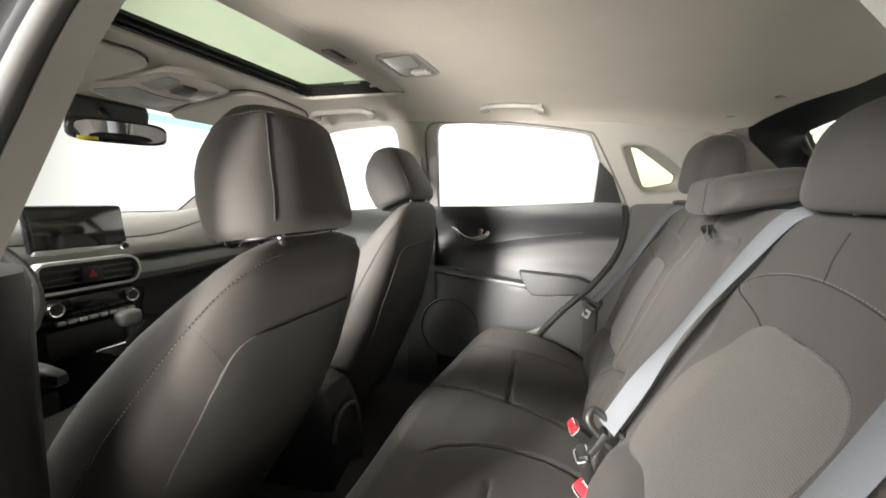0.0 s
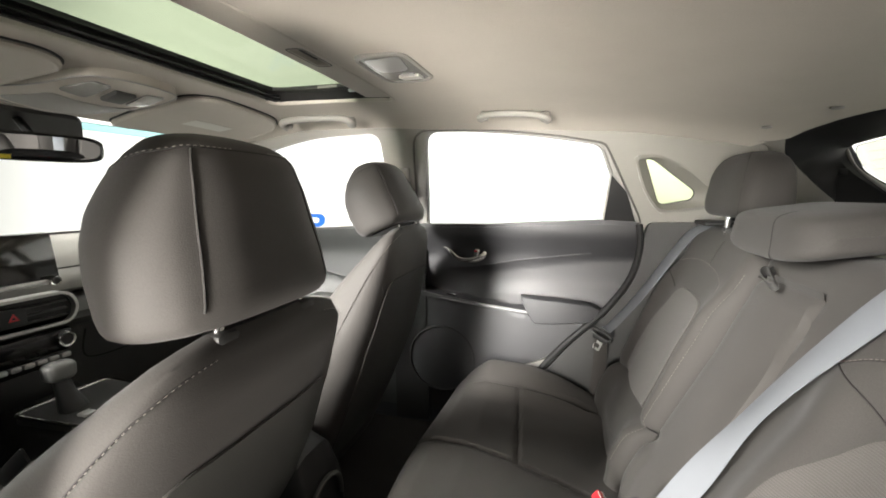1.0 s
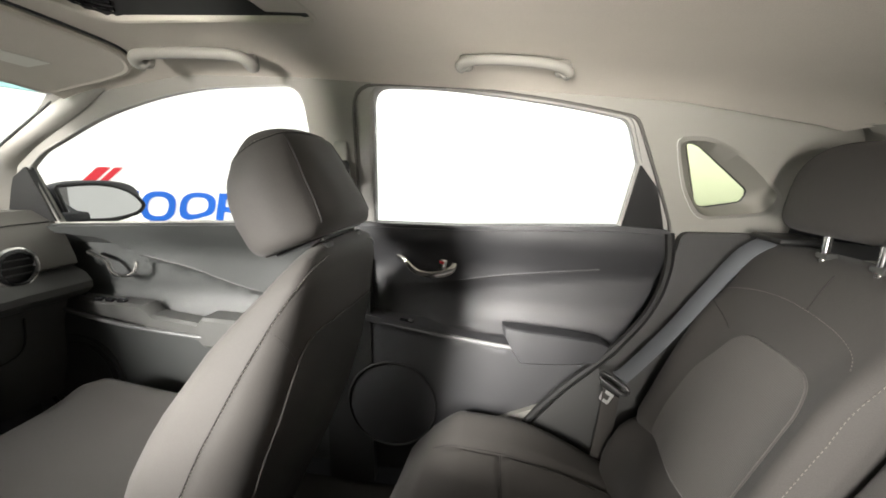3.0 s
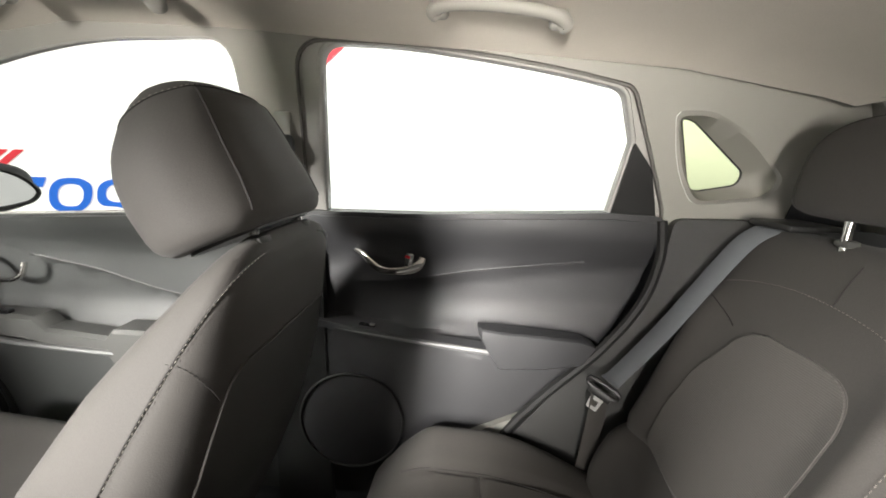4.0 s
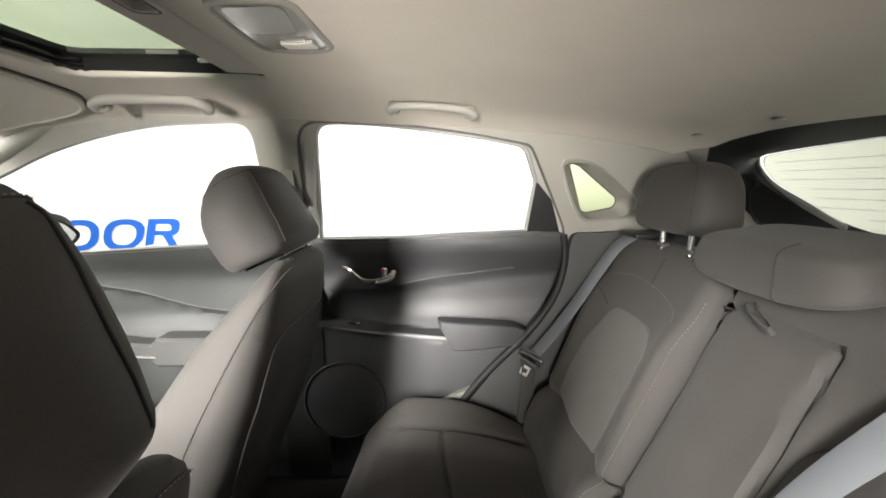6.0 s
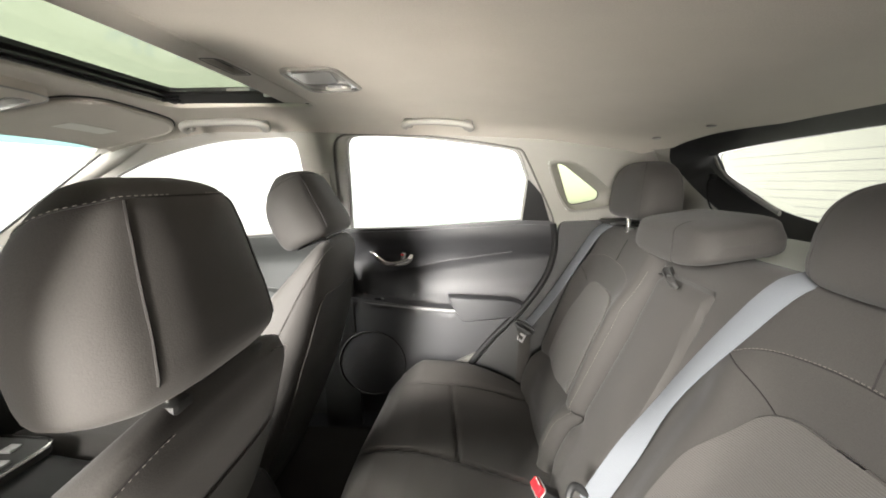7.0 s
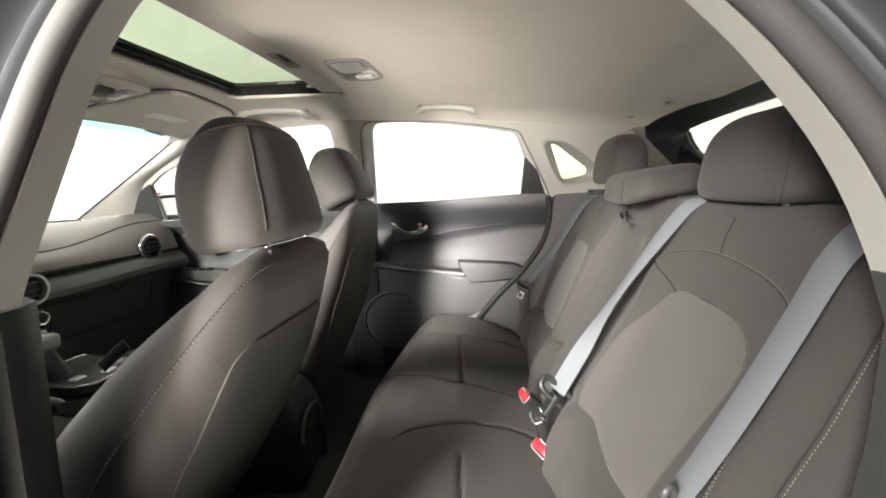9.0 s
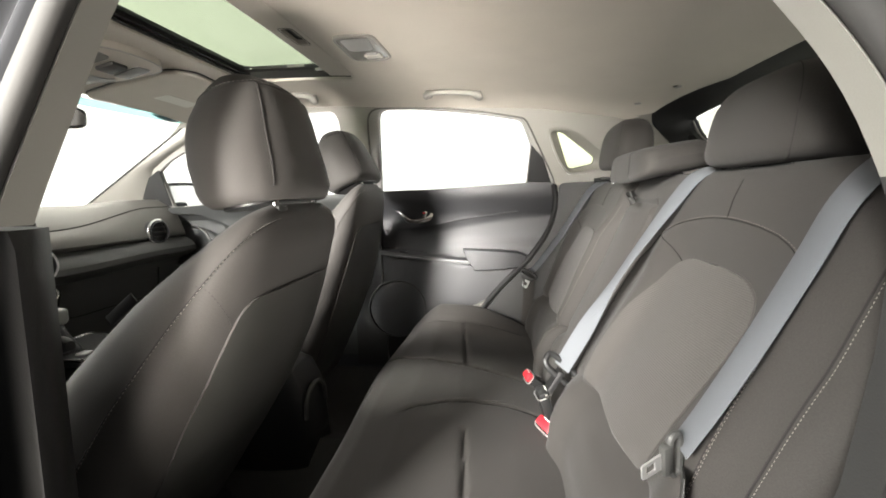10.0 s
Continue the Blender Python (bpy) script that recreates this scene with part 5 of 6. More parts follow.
sp("finger_grip", loop_loft([[V(u, v, roof_z(u, v) + 0.005) for u, v in offset_loop(slot, 0.006)], [V(u, v, roof_z(u, v) + 0.002) for u, v in slot], [V(u, v, roof_z(u, v) + 0.018) for u, v in offset_loop(slot, -0.006)]]), "quarter", "dark finger grip")
sp("grip_floor", sheet(slot, [], lambda u, v: V(u, v, roof_z(u, v) + 0.02), 0.05, (0, 0, 0.003)), "black")
br = block((-0.235, 0.285, 1.498), (0.05, 0.010, 0.008), 0.003)
block((-0.215, 0.288, 1.494), (0.014, 0.012, 0.010), 0.003, bm=br)
sp("hinge_bracket", br, "satin", "silver hinge bracket")
sp("side_label", sheet(rounded([(-0.36, 0), (-0.30, 0), (-0.30, 0.012), (-0.36, 0.012)], 0.001), [], lambda u, v: V(u, 0.293, sun_z(u, 0.29) - 0.011 + 0.6 * (v - 0.006)), 0.05, (0, -0.001, 0)), "dash")
# lip of the lining round the opening
part("lining_edge", tube([V(u, v, roof_z(u, v) + 0.002) for u, v in offset_loop(dense(SUN, 0.03), 0.006)], 0.004, 8, closed=True), "headliner", ceiling)


def grab_handle(place, length, bow, thick, label):
    """A folded grab handle: a bowed bar along x that ends in two hinge feet nearer to the window."""
    h = thing("grab_handle", label, "grab handle", place, "grab handles")
    L = length / 2
    half = [(-L + 0.006, bow, -0.022), (-L + 0.001, 0.4 * bow, -0.021), (-L + 0.014, -0.006, -0.018), (-L + 0.045, -0.012, -0.016)]
    path = spline(half + [(0, -0.014, -0.015)] + [(-x, y, z) for x, y, z in reversed(half)], 6)
    rad = [thick * (1 - 0.14 * step(0.0, 0.35, min(i, len(path) - 1 - i) / (len(path) - 1))) for i in range(len(path))]
    part("bar", tube(path, rad, 14, flat=0.85), "trim", h)
    for s in (-1, 1):
        part("foot", pillow((s * (L - 0.010), bow, -0.011), (0.014, 0.010, 0.015), 0.6, 0.55, None, 24, 14), "trim", h)
    return h


grab_1 = grab_handle((0.167, 0.460, roof_z(0.167, 0.460) - 0.002), 0.194, 0.012, 0.0115, "pale grey folded grab handle above the closed rear door")
grab_1.rotation_euler = (radians(-14), radians(4.5), 0)
grab_2 = grab_handle((-0.468, 0.446, roof_z(-0.468, 0.446) - 0.010), 0.246, 0.026, 0.0140, "pale grey grab handle above the front passenger window")
grab_2.rotation_euler = (radians(-14), radians(1), radians(3))
grab_3 = copy_thing(grab_1, pose(0.22, -0.445, 1.447, 14, 4, 0))
grab_3["label"] = "pale grey folded grab handle above the open rear doorway"

# reading lamp
lamp = thing("reading_lamp", "clear square reading lamp with a rocker switch in the roof lining", "roof lamp", (-0.022, 0.055, 1.4675))
lo = rounded([(-0.055, -0.092), (0.045, -0.092), (0.052, 0.08), (0.01, 0.095), (-0.055, 0.078)], [0.025, 0.025, 0.02, 0.03, 0.025])
part("bezel", loop_loft([[V(u, v, 0.004) for u, v in offset_loop(lo, 0.004)], [V(u, v, -0.002) for u, v in offset_loop(lo, 0.003)], [V(u, v, -0.0035) for u, v in lo], [V(u, v, -0.0035) for u, v in offset_loop(lo, -0.004)], [V(u, v, 0.004) for u, v in offset_loop(lo, -0.006)]]), "trim", lamp)
part("lens", sheet(offset_loop(lo, -0.006), [], lambda u, v: V(u, v, 0.0015 - 0.003 * (1 - (v / 0.1) ** 2)), 0.02, (0, 0, 0.003)), "lens", lamp, "clear lens")
part("reflector", sheet(rounded([(-0.042, -0.078), (0.032, -0.078), (0.022, 0.006), (-0.042, 0.006)], 0.018), [], lambda u, v: V(u, v, -0.0032 + 0.9 * (u + 0.005) ** 2), 0.012, (0, 0, 0.001)), "satin", lamp, "silvery reflector")
sw_l = part("switch", block((0.010, 0.048, -0.0035), (0.046, 0.034, 0.007), 0.003, pose(0, 0, 0, 6, 0, 0)), "white", lamp, "white rocker switch")
part("switch_edge", block((0.010, 0.027, -0.004), (0.030, 0.006, 0.006), 0.002), "satin", sw_l)

# overhead console
oc = thing("overhead_console", "grey overhead console with map lamps and a dark switch", "roof console", (-0.76, 0.0, 1.47))
oo = rounded([(-0.20, -0.15), (0.12, -0.11), (0.145, 0.0), (0.12, 0.11), (-0.20, 0.15)], [0.04, 0.05, 0.08, 0.05, 0.04])


def oc_z(u, v):
    return 0.002 - 0.034 * step(0.15, -0.08, u) * (1 - (v / 0.17) ** 2)


part("housing", sheet(oo, [], lambda u, v: V(u, v, oc_z(u, v)), 0.02, (0, 0, 0.03)), "headliner", oc, "grey-beige housing")
part("rim", tube([V(u, v, oc_z(u, v)) for u, v in dense(oo, 0.02)], 0.002, 6, closed=True), "seal", oc)
for s in (-1, 1):
    part("map_lamp", sheet(rounded([(0.0, s * 0.045), (0.085, s * 0.04), (0.09, s * 0.085), (0.0, s * 0.10)], 0.012), [], lambda u, v: V(u, v, oc_z(u, v) - 0.003), 0.03, (0, 0, 0.004)), "lens", oc, "clear map lamp")
part("sunroof_switch", block((0.045, 0, oc_z(0.045, 0) - 0.004), (0.055, 0.05, 0.012), 0.004, pose(0, 0, 0, 0, -12, 0)), "dash_low", oc, "dark sunroof switch")
part("glasses_lid", sheet(rounded([(-0.18, -0.11), (-0.03, -0.095), (-0.03, 0.095), (-0.18, 0.11)], 0.02), [], lambda u, v: V(u, v, oc_z(u, v) - 0.002), 0.03, (0, 0, 0.004)), "trim", oc)

# sun visors
vo = rounded([(-0.665, 0.145), (-0.625, 0.20), (-0.640, 0.46), (-0.685, 0.525), (-0.80, 0.548), (-0.955, 0.555), (-0.985, 0.17)], [0.03, 0.06, 0.08, 0.06, 0.04, 0.03, 0.03])


def visor(side, label):
    v = thing("sun_visor", label, "sun visor", (-0.8, side * 0.37, 1.45), "sun visors")
    o = V(-0.8, side * 0.37, 1.45)
    zf = lambda u, w: roof_z(u, w) - 0.008
    part("pad", sheet(vo, [], lambda u, w: V(u, side * w, zf(u, w) - 0.006) - o, 0.04, (0, 0, 0.014)), "headliner", v)
    part("edge", tube([V(u, side * w, zf(u, w)) - o for u, w in dense(vo, 0.04)], 0.008, 8, closed=True), "headliner", v)
    # dark tube draws the shadow between visor and lining
    part("shadow_gap", tube([V(u, side * w, roof_z(u, w) - 0.001) - o for u, w in offset_loop(dense(vo, 0.04), 0.009)], 0.0028, 6, closed=True), "quarter", v)
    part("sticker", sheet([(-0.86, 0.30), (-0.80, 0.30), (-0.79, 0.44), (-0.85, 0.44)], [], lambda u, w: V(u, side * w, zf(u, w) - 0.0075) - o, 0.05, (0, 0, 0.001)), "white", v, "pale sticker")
    part("hinge", tube([V(-0.97, side * 0.57, 1.425) - o, V(-0.97, side * 0.50, 1.432) - o], 0.006, 8), "trim", v)
    return v


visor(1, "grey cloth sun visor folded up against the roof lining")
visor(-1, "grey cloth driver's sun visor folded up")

# clips at the rear of the lining
for x, y in ((0.86, 0.33), (0.80, 0.50)):
    c = thing("lining_clip", "small round grey clip in the roof lining", "clip", (x, y, roof_z(x, y)), "lining clips")
    part("cap", pillow((0, 0, -0.001), (0.012, 0.012, 0.004), 1, 1, None, 20, 10), "seal", c)

# rear-view mirror
rv = thing("rear_view_mirror", "black rear-view mirror on the windscreen", "mirror", (-0.95, -0.03, 1.345))
part("housing", pillow((-0.008, 0, 0), (0.026, 0.128, 0.036), 0.5, 0.5), "gloss", rv)
part("mirror_glass", sheet([(0.114 * spow(math.cos(a), 0.6), 0.028 * spow(math.sin(a), 0.6)) for a in np.linspace(0, 2 * math.pi, 40, endpoint=False)], [], lambda u, v: V(0.0185 + 0.12 * v, u, v), 0.05, (-0.004, 0, 0)), "mirror", rv, "mirror glass")
part("sticker", block((0.0225, -0.085, -0.026), (0.0015, 0.05, 0.010), 0.0005), "yellow", rv, "yellow sticker")
part("stem", tube(spline([(-0.02, 0.0, 0.02), (-0.05, 0.0, 0.05), (-0.075, 0.0, 0.075)], 5), 0.010, 8), "black", rv)
part("sensor_cover", sheet(rounded([(-0.10, -0.19), (0.0, -0.13), (0.0, 0.13), (-0.10, 0.19)], 0.03), [], lambda u, v: V(-0.045 + u * 0.9, v, 0.088 + u * 0.5), 0.05, (0, 0, 0.012)), "black", rv, "black sensor cover")

for o in rv.children:
    if o.name.startswith(("housing", "mirror_glass", "sticker")):
        o.rotation_euler = (0, radians(6), radians(-18))

# ---- dashboard ----
dash = thing("dashboard", "grey soft dashboard with a screen, air vents and climate controls", "dashboard", (-1.2, 0, 0.8))
DTT = Matrix.Translation((1.2, 0, -0.8))


def da(name, bm, mat, label="", parent=None):
    bm.transform(DTT)
    return part(name, bm, mat, parent or dash, label)


def dash_ring(y):
    up = 0.068 * step(0.15, 0.60, y) ** 1.3
    return [V(x, y, z) for x, z in ((-1.54, 1.07), (-1.50, 1.088), (-1.42, 1.083), (-1.32, 1.072 + up * 0.5), (-1.24, 1.038 + up), (-1.205, 1.010 + up), (-1.198, 1.002 + up), (-1.19, 0.998 + up * 0.95), (-1.165, 0.985 + up * 0.5), (-1.145, 0.965), (-1.14, 0.945), (-1.165, 0.93), (-1.35, 0.9))]


def low_ring(y):
    lift = 0.012 * step(0.15, 0.55, abs(y))
    return [V(x, y, z + lift) for x, z in ((-1.35, 0.93), (-1.16, 0.925), (-1.115, 0.905), (-1.095, 0.88), (-1.095, 0.86), (-1.115, 0.842), (-1.17, 0.82))] + [V(x, y, z) for x, z in ((-1.20, 0.76), (-1.21, 0.62), (-1.26, 0.50), (-1.4, 0.45))]


ys = np.linspace(-0.72, 0.72, 49)
da("upper_pad", loft([dash_ring(y) for y in ys]), "dash", "grey soft upper pad")
da("lower_panel", loft([low_ring(y) for y in ys]), "dash_low", "dark lower panel")
da("pad_seam", tube([V(-1.198, y, 1.0035 + 0.068 * step(0.15, 0.60, y) ** 1.3) for y in np.linspace(-0.7, 0.7, 30)], 0.002, 6), "seam")
da("glove_box_gap", tube(spline([(-1.178, 0.16, 0.80), (-1.196, 0.17, 0.70), (-1.20, 0.35, 0.69), (-1.196, 0.56, 0.70), (-1.175, 0.58, 0.81)], 6), 0.003, 6), "seam")
# screen
sc = da("screen_housing", block((-1.125, -0.07, 1.05), (0.03, 0.275, 0.145), 0.012, pose(0, 0, 0, 0, -8, 0)), "gloss", "gloss black screen housing")
da("screen", block((-1.1085, -0.07, 1.055), (0.004, 0.255, 0.115), 0.002, pose(0, 0, 0, 0, -8, 0)), "screen", "dark blank screen", sc)
da("key_row", block((-1.108, -0.07, 0.982), (0.02, 0.26, 0.014), 0.004, pose(0, 0, 0, 0, -8, 0)), "satin", "silver key row", sc)


def knob(x, y, z, r, name="knob"):
    rings = [[V(x + d, y + q * math.cos(a), z + q * math.sin(a)) for a in np.linspace(0, 2 * math.pi, 24, endpoint=False)] for d, q in ((0, r), (0.018, r * 0.94), (0.021, r * 0.86), (0.019, r * 0.7))]
    k = da(name, loft(rings), "chrome", "chrome-rimmed knob")
    rings = [[V(x + d, y + q * math.cos(a), z + q * math.sin(a)) for a in np.linspace(0, 2 * math.pi, 20, endpoint=False)] for d, q in ((0.017, r * 0.7), (0.0195, r * 0.66), (0.020, r * 0.3))]
    da("knob_cap", loft(rings), "black", "", k)


knob(-1.105, 0.045, 0.985, 0.014)
# centre vents
vent_o = rounded([(-0.205, 0.865), (0.065, 0.865), (0.085, 0.905), (0.065, 0.945), (-0.205, 0.945)], [0.02, 0.03, 0.03, 0.03, 0.02])
vh = da("vent_housing", sheet(offset_loop(vent_o, 0.008), [vent_o], lambda u, v: V(-1.078, u, v), 0.05, (-0.04, 0, 0)), "satin", "silver-edged central air vent")
da("vent_back", sheet(vent_o, [], lambda u, v: V(-1.095, u, v), 0.1, (-0.01, 0, 0)), "black", "", vh)
for k in range(3):
    da("slat", block((-1.085, -0.07, 0.883 + 0.021 * k), (0.014, 0.26, 0.003), 0.001, pose(0, 0, 0, 0, 15, 0)), "dash_low", "", vh)
da("hazard_switch", block((-1.079, -0.07, 0.905), (0.016, 0.06, 0.05), 0.004), "black", "black hazard switch", vh)
tri = [(-0.07 + 0.014 * math.cos(a), 0.905 + 0.014 * math.sin(a)) for a in (math.pi / 2, math.pi * 7 / 6, math.pi * 11 / 6)]
da("hazard_mark", sheet(tri, [[(-0.07 + 0.45 * (u + 0.07), 0.905 + 0.45 * (v - 0.905)) for u, v in tri]], lambda u, v: V(-1.0705, u, v), 0.05, (-0.001, 0, 0)), "red", "red triangle mark", vh)
# climate panel
cp = da("climate_panel", block((-1.095, -0.07, 0.812), (0.03, 0.27, 0.07), 0.012, pose(0, 0, 0, 0, 10, 0)), "gloss", "gloss black climate panel")
knob(-1.082, -0.18, 0.815, 0.024)
knob(-1.082, 0.04, 0.815, 0.024)
for k in range(8):
    da("key", block((-1.07, -0.17 + 0.029 * k, 0.77), (0.014, 0.024, 0.013), 0.003), "satin", "grey key", cp)
da("lower_recess", block((-1.14, -0.07, 0.70), (0.10, 0.26, 0.09), 0.01), "black", "black storage recess")
# round side vent
for y in (0.550, -0.60):
    for r, d, m in ((0.052, 0.0, "chrome"), (0.044, 0.004, "gloss")):
        da("round_vent", tube([V(-1.128 + d, y + r * math.cos(a), 0.966 + r * math.sin(a)) for a in np.linspace(0, 2 * math.pi, 32, endpoint=False)], 0.006, 8, closed=True), m, "round silver-ringed air vent")
    da("vent_back", sheet([(y + 0.045 * math.cos(a), 0.966 + 0.045 * math.sin(a)) for a in np.linspace(0, 2 * math.pi, 28, endpoint=False)], [], lambda u, v: V(-1.136, u, v), 0.05, (-0.03, 0, 0)), "black")
    for k in range(3):
        da("slat", block((-1.132, y, 0.946 + 0.02 * k), (0.012, 0.078, 0.003), 0.001), "dash_low")
# defroster grille
for k in range(4):
    da("grille_slat", block((-1.36 - 0.012 * k, 0.57 - 0.015 * k, 1.087), (0.035, 0.010, 0.006), 0.002, pose(0, 0, 0, 0, 4, 30)), "black")

# steering wheel
sw_t = thing("steering_wheel", "dark grey leather steering wheel", "steering wheel", (-1.02, -0.43, 0.91))
T = pose(0, 0, 0, 0, 62, 0)
bm = tube([T @ V(0.182 * math.cos(a), 0.182 * math.sin(a), 0) for a in np.linspace(0, 2 * math.pi, 48, endpoint=False)], 0.015, 10, closed=True)
part("rim", bm, "dash_low", sw_t)
part("hub", pillow((-0.02, 0, 0), (0.03, 0.075, 0.065), 0.6, 0.6), "black", sw_t)
for a in (0.0, math.pi / 2, math.pi):
    part("spoke", tube([T @ V(0.05 * math.sin(a - math.pi / 2) * -1, 0.05 * math.cos(a - math.pi / 2), -0.012), T @ V(-0.178 * math.sin(a - math.pi / 2), 0.178 * math.cos(a - math.pi / 2), 0)], 0.014, 8, flat=0.6), "satin", sw_t, "silver spoke")

# ---- centre console ----
con = thing("centre_console", "black centre console with a silver-framed gear plate", "console", (-0.7, 0, 0.32))
CT = Matrix.Translation((0.7, 0, -0.32))


def cpart(name, bm, mat, label="", parent=None):
    bm.transform(CT)
    return part(name, bm, mat, parent or con, label)


rings = []
for x, zt, w in ((-1.2, 0.68, 0.13), (-1.05, 0.655, 0.13), (-0.78, 0.645, 0.125), (-0.70, 0.64, 0.11), (-0.5, 0.63, 0.10), (-0.49, 0.665, 0.095), (-0.30, 0.66, 0.09), (-0.235, 0.635, 0.085), (-0.21, 0.585, 0.08), (-0.20, 0.45, 0.075)):
    rings.append([V(x, w * spow(math.cos(a), 0.45), 0.32 + (zt - 0.32) * spow(math.sin(a), 0.35)) for a in np.linspace(0, math.pi, 16)])
cpart("body", loft(rings, closed=True), "black")
arch = [V(-0.198, 0.062 * math.cos(a) - 0.01, 0.50 + 0.075 * spow(math.sin(a), 0.7)) for a in np.linspace(0, math.pi, 20)]
cpart("rear_arch", tube(arch, 0.006, 8), "dash_low", "grey arched rear edge")
gp_o = rounded([(-1.04, -0.12), (-0.78, -0.105), (-0.78, 0.105), (-1.04, 0.12)], [0.03, 0.05, 0.05, 0.03])
gp = cpart("gear_plate", sheet(gp_o, [], lambda u, v: V(u, v, 0.664), 0.05, (0, 0, -0.02)), "quarter", "grey gear plate")
cpart("plate_frame", tube([V(u, v, 0.665) for u, v in dense(gp_o, 0.03)], 0.005, 8, closed=True), "chrome", "silver frame", gp)
lev = cpart("gear_lever", tube([V(-0.93, -0.045, 0.66), V(-0.945, -0.05, 0.71), V(-0.955, -0.052, 0.745)], [0.034, 0.022, 0.018], 12), "black", "black gear lever")
cpart("lever_knob", pillow((-0.958, -0.052, 0.768), (0.026, 0.034, 0.026), 0.6, 0.6, lambda p: V(p.x, p.y * (1 + 4 * max(0, p.z)), p.z), 24, 14), "knob", "satin grey knob", lev)
for x, y in ((-0.86, -0.06), (-0.86, 0.06), (-0.82, 0.0)):
    cpart("plate_key", block((x, y, 0.668), (0.03, 0.03, 0.008), 0.003), "satin", "", gp)

# ---- belts ----


def shell(name, place, label, cat="seat belt", group="rear seat belts"):
    return thing(name, label, cat, place, group)


def belt(path, across, label, width=0.047):
    o = Vector(path[0])
    b = shell("seat_belt", o, label)
    pts = [p - o for p in spline(path, 8)]
    part("webbing", ribbon(pts, across, width, 0.0022), "belt", b, "grey woven webbing")
    return b, o


def tongue(b, o, at, m, mat="knob", label="grey plastic tongue", plate=True):
    """The plastic tongue of a belt, with its steel plate."""
    T = Matrix.Translation(Vector(at) - o) @ m
    bm = bmesh.new()
    ring = [V(0.034 * spow(math.cos(a), 0.5), 0.0, 0.010 * spow(math.sin(a), 0.6)) for a in np.linspace(0, 2 * math.pi, 28, endpoint=False)]
    tube(ring, 0.0055, 8, bm, closed=True)
    block((0, 0, -0.016), (0.052, 0.013, 0.018), 0.005, bm=bm)
    bm.transform(T)
    part("tongue", bm, mat, b, label)
    if plate:
        o2 = rounded([(-0.012, -0.060), (0.012, -0.060), (0.014, -0.022), (-0.014, -0.022)], 0.004)
        h2 = rounded([(-0.007, -0.052), (0.007, -0.052), (0.007, -0.036), (-0.007, -0.036)], 0.002)
        bm = sheet(o2, [h2], lambda u, v: V(u, 0, v), 0.03, (0, 0.0025, 0))
        bm.transform(T)
        part("latch_plate", bm, "satin", b, "bare steel latch plate")


b, o = belt([(0.735, 0.625, 1.118), (0.695, 0.628, 1.10), (0.655, 0.632, 1.055), (0.55, 0.640, 0.89), (0.47, 0.640, 0.785), (0.448, 0.634, 0.768)], (-0.21, 0.95, 0.20), "grey window-side seat belt with a hanging steel tongue")
tongue(b, o, (0.438, 0.634, 0.752), pose(0, 0, 0, 0, 22, -30), "black", "dark plastic tongue")
pts = [Vector(p) - o for p in spline([(0.437, 0.645, 0.745), (0.436, 0.66, 0.65), (0.425, 0.67, 0.52)], 6)]
part("lap_webbing", ribbon(pts, (1, 0.3, 0), 0.046, 0.0022), "cloth", b, "dark lower webbing")
part("guide", block(Vector((0.735, 0.60, 1.122)) - o, (0.09, 0.11, 0.012), 0.005), "black", b, "black belt guide")

b, o = belt([(0.735, -0.185, 1.116), (0.700, -0.180, 1.100), (0.662, -0.155, 1.040), (0.592, -0.108, 0.91), (0.515, -0.088, 0.765), (0.462, -0.078, 0.662)],
            [tuple(V(-0.17, 0.97, 0.19).lerp(V(0.06, 0.99, 0.08), step(0.35, 0.6, k / 40)).lerp(V(-0.64, 0.65, 0.40), step(0.62, 0.85, k / 40))) for k in range(60)], "grey centre seat belt fastened in its buckle", 0.042)
ring = [Vector((0.461, -0.078, 0.656)) - o + V(0.72, -0.1, -0.66) * (0.046 * spow(math.cos(a), 0.5)) + V(0.5, 0.5, 0.7) * (0.018 * spow(math.sin(a), 0.6)) for a in np.linspace(0, 2 * math.pi, 32, endpoint=False)]
part("tongue", tube(ring, 0.0075, 8, closed=True), "black", b, "dark grey oblong guide ring")
pts = [Vector(p) - o for p in spline([(0.460, -0.078, 0.655), (0.446, -0.080, 0.632), (0.430, -0.082, 0.608)], 5)]
part("latch_body", ribbon(pts, (0.2, 1, 0.3), 0.040, 0.013), "black", b, "black plastic latch body")
part("latch_plate", block(Vector((0.424, -0.083, 0.600)) - o, (0.012, 0.046, 0.008), 0.002, pose(0, 0, 0, 0, -15, 8)), "chrome", b, "bare steel latch plate")

b, o = belt([(0.745, -0.575, 1.112), (0.712, -0.572, 1.102), (0.678, -0.568, 1.062), (0.640, -0.571, 0.99), (0.596, -0.576, 0.91), (0.550, -0.579, 0.83), (0.522, -0.576, 0.780)], [tuple(V(0.05, 1, 0.2).lerp(V(0.25, 0.9, 0.35), k / 50)) for k in range(60)], "pale grey doorway-side seat belt with a hanging tongue",0.043)
tongue(b, o, (0.516, -0.577, 0.772), pose(0, 0, 0, 30, 75, 60) @ Matrix.Scale(0.84, 4), "dash_low", "dark grey plastic tongue")
pts = [Vector(p) - o for p in spline([(0.517, -0.60, 0.765), (0.500, -0.63, 0.65), (0.485, -0.66, 0.53)], 6)]
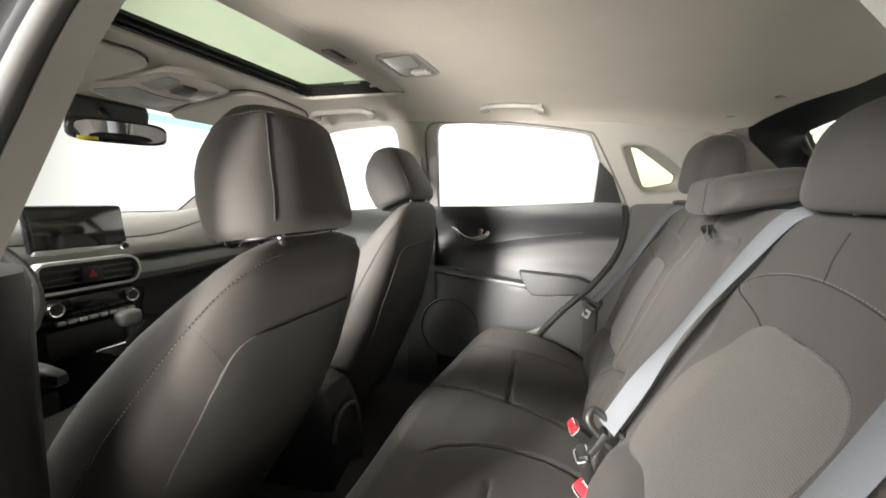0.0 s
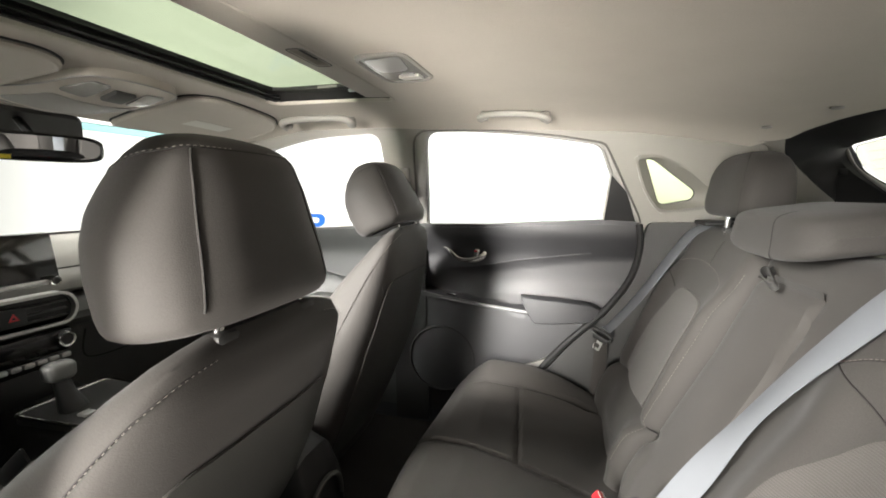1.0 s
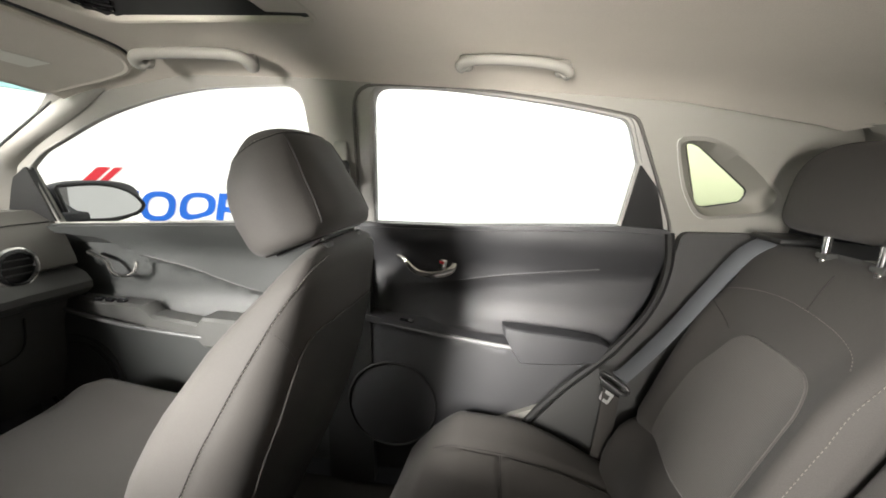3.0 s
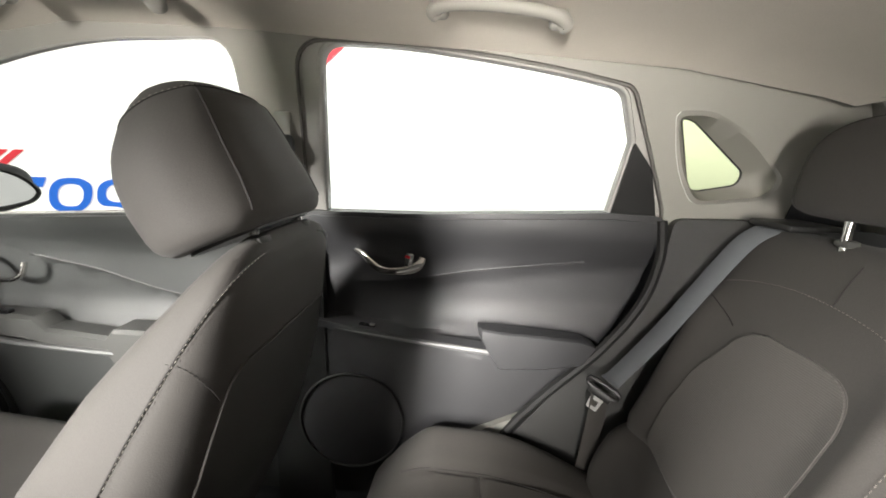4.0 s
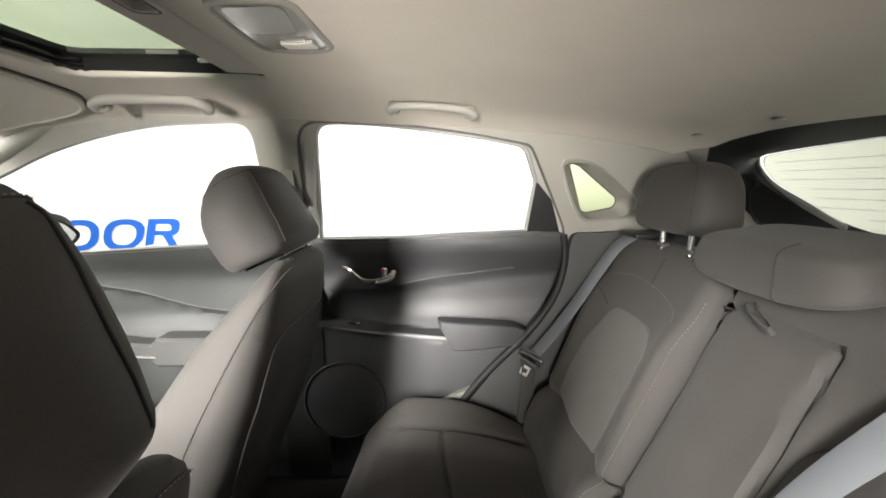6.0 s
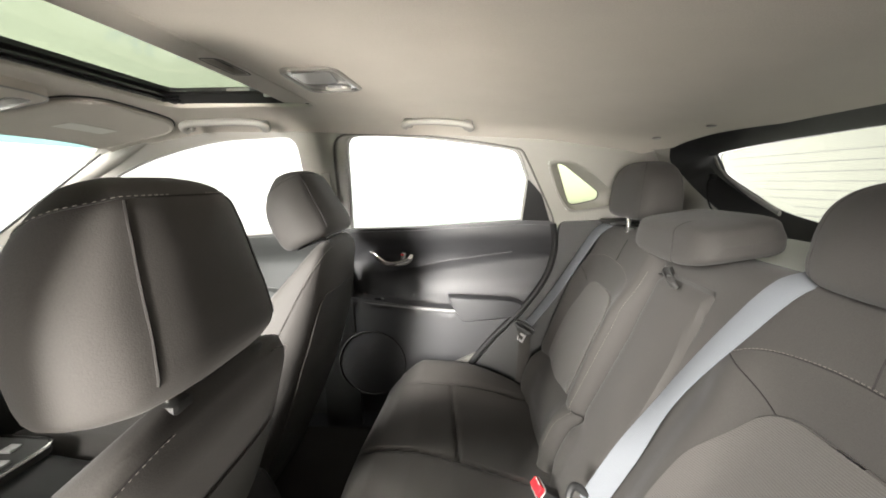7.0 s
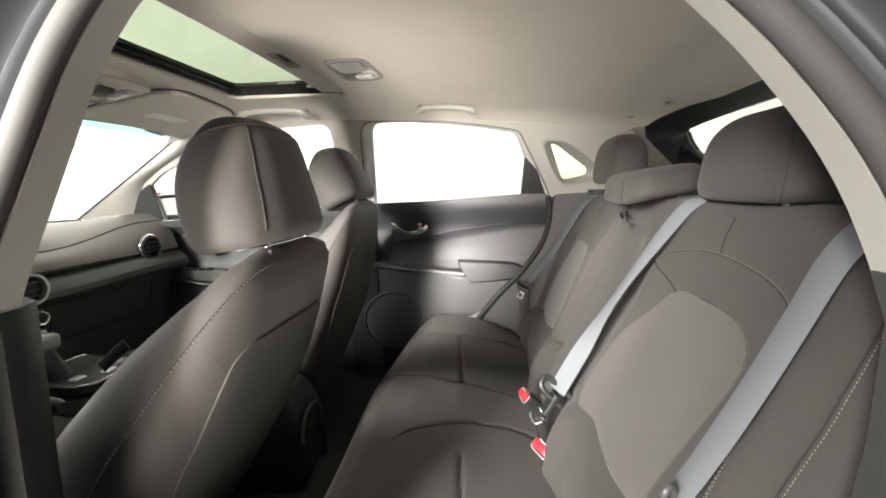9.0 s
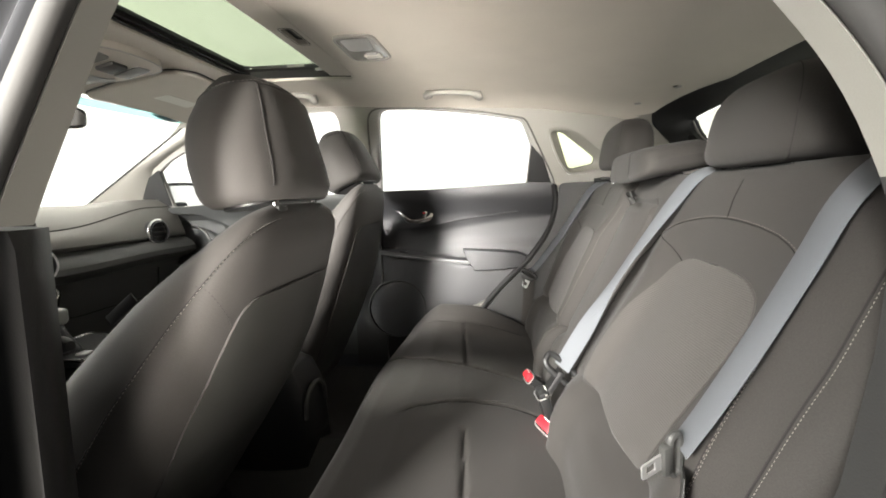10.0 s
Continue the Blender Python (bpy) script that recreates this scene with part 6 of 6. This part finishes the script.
part("lap_webbing", ribbon(pts, (0.4, 1, 0), 0.046, 0.0022), "dash_low", b)


def buckle(place, m, label, red=True):
    k = shell("belt_buckle", place, label, "belt buckle", "belt buckles")
    bm = block((0, 0, -0.03), (0.026, 0.044, 0.066), 0.006)
    bm.transform(m)
    part("shell", bm, "black", k)
    m = m @ Matrix.Scale(1.2, 4)
    bm = block((0.002, 0, 0.006), (0.020, 0.038, 0.012), 0.004)
    bm.transform(m)
    part("button", bm, "red" if red else "black", k, "red release button" if red else "")
    bm = block((0.011, 0.0, 0.0125), (0.002, 0.020, 0.001), 0.0003)
    bm.transform(m)
    part("press_mark", bm, "white", k)
    ring = [m @ V(0.0125 * spow(math.cos(a), 0.4), 0.021 * spow(math.sin(a), 0.4), 0.002) for a in np.linspace(0, 2 * math.pi, 32, endpoint=False)]
    part("rim", tube(ring, 0.0016, 6, closed=True), "satin", k)
    part("stalk", tube([m @ V(0, 0, -0.06), m @ V(0.01, 0, -0.10)], 0.012, 8), "black", k)
    return k


buckle((0.398, 0.088, 0.560), pose(0, 0, 0, 0, -50, 12), "black belt buckle with a red button between the cushions")
buckle((0.422, -0.095, 0.520), pose(0, 0, 0, 20, -38, 25), "black belt buckle with a red button beside the centre belt")
buckle((0.416, -0.076, 0.590), pose(0, 0, 0, 0, -18, 10), "black centre belt buckle holding the fastened tongue", False)
tag_ = thing("seat_tag", "small yellow tag hanging beside the buckle", "tag", (0.452, -0.098, 0.510))
part("strip", ribbon(spline([(0, 0, 0.01), (0.004, -0.008, 0.0), (-0.004, -0.016, -0.008)], 6), (1, 0, 0), 0.006, 0.0012), "yellow", tag_)

# belt guide and hook on the right pillar between the doors
ph = thing("belt_anchor", "black belt height adjuster on the pillar between the doors", "belt anchor", (-0.24, 0.64, 1.25))
part("slider", block((0, 0, 0.03), (0.035, 0.012, 0.06), 0.005), "trim", ph)
part("hook", pillow((0.012, -0.012, -0.01), (0.014, 0.014, 0.026), 0.7, 0.7, None, 20, 12), "black", ph)
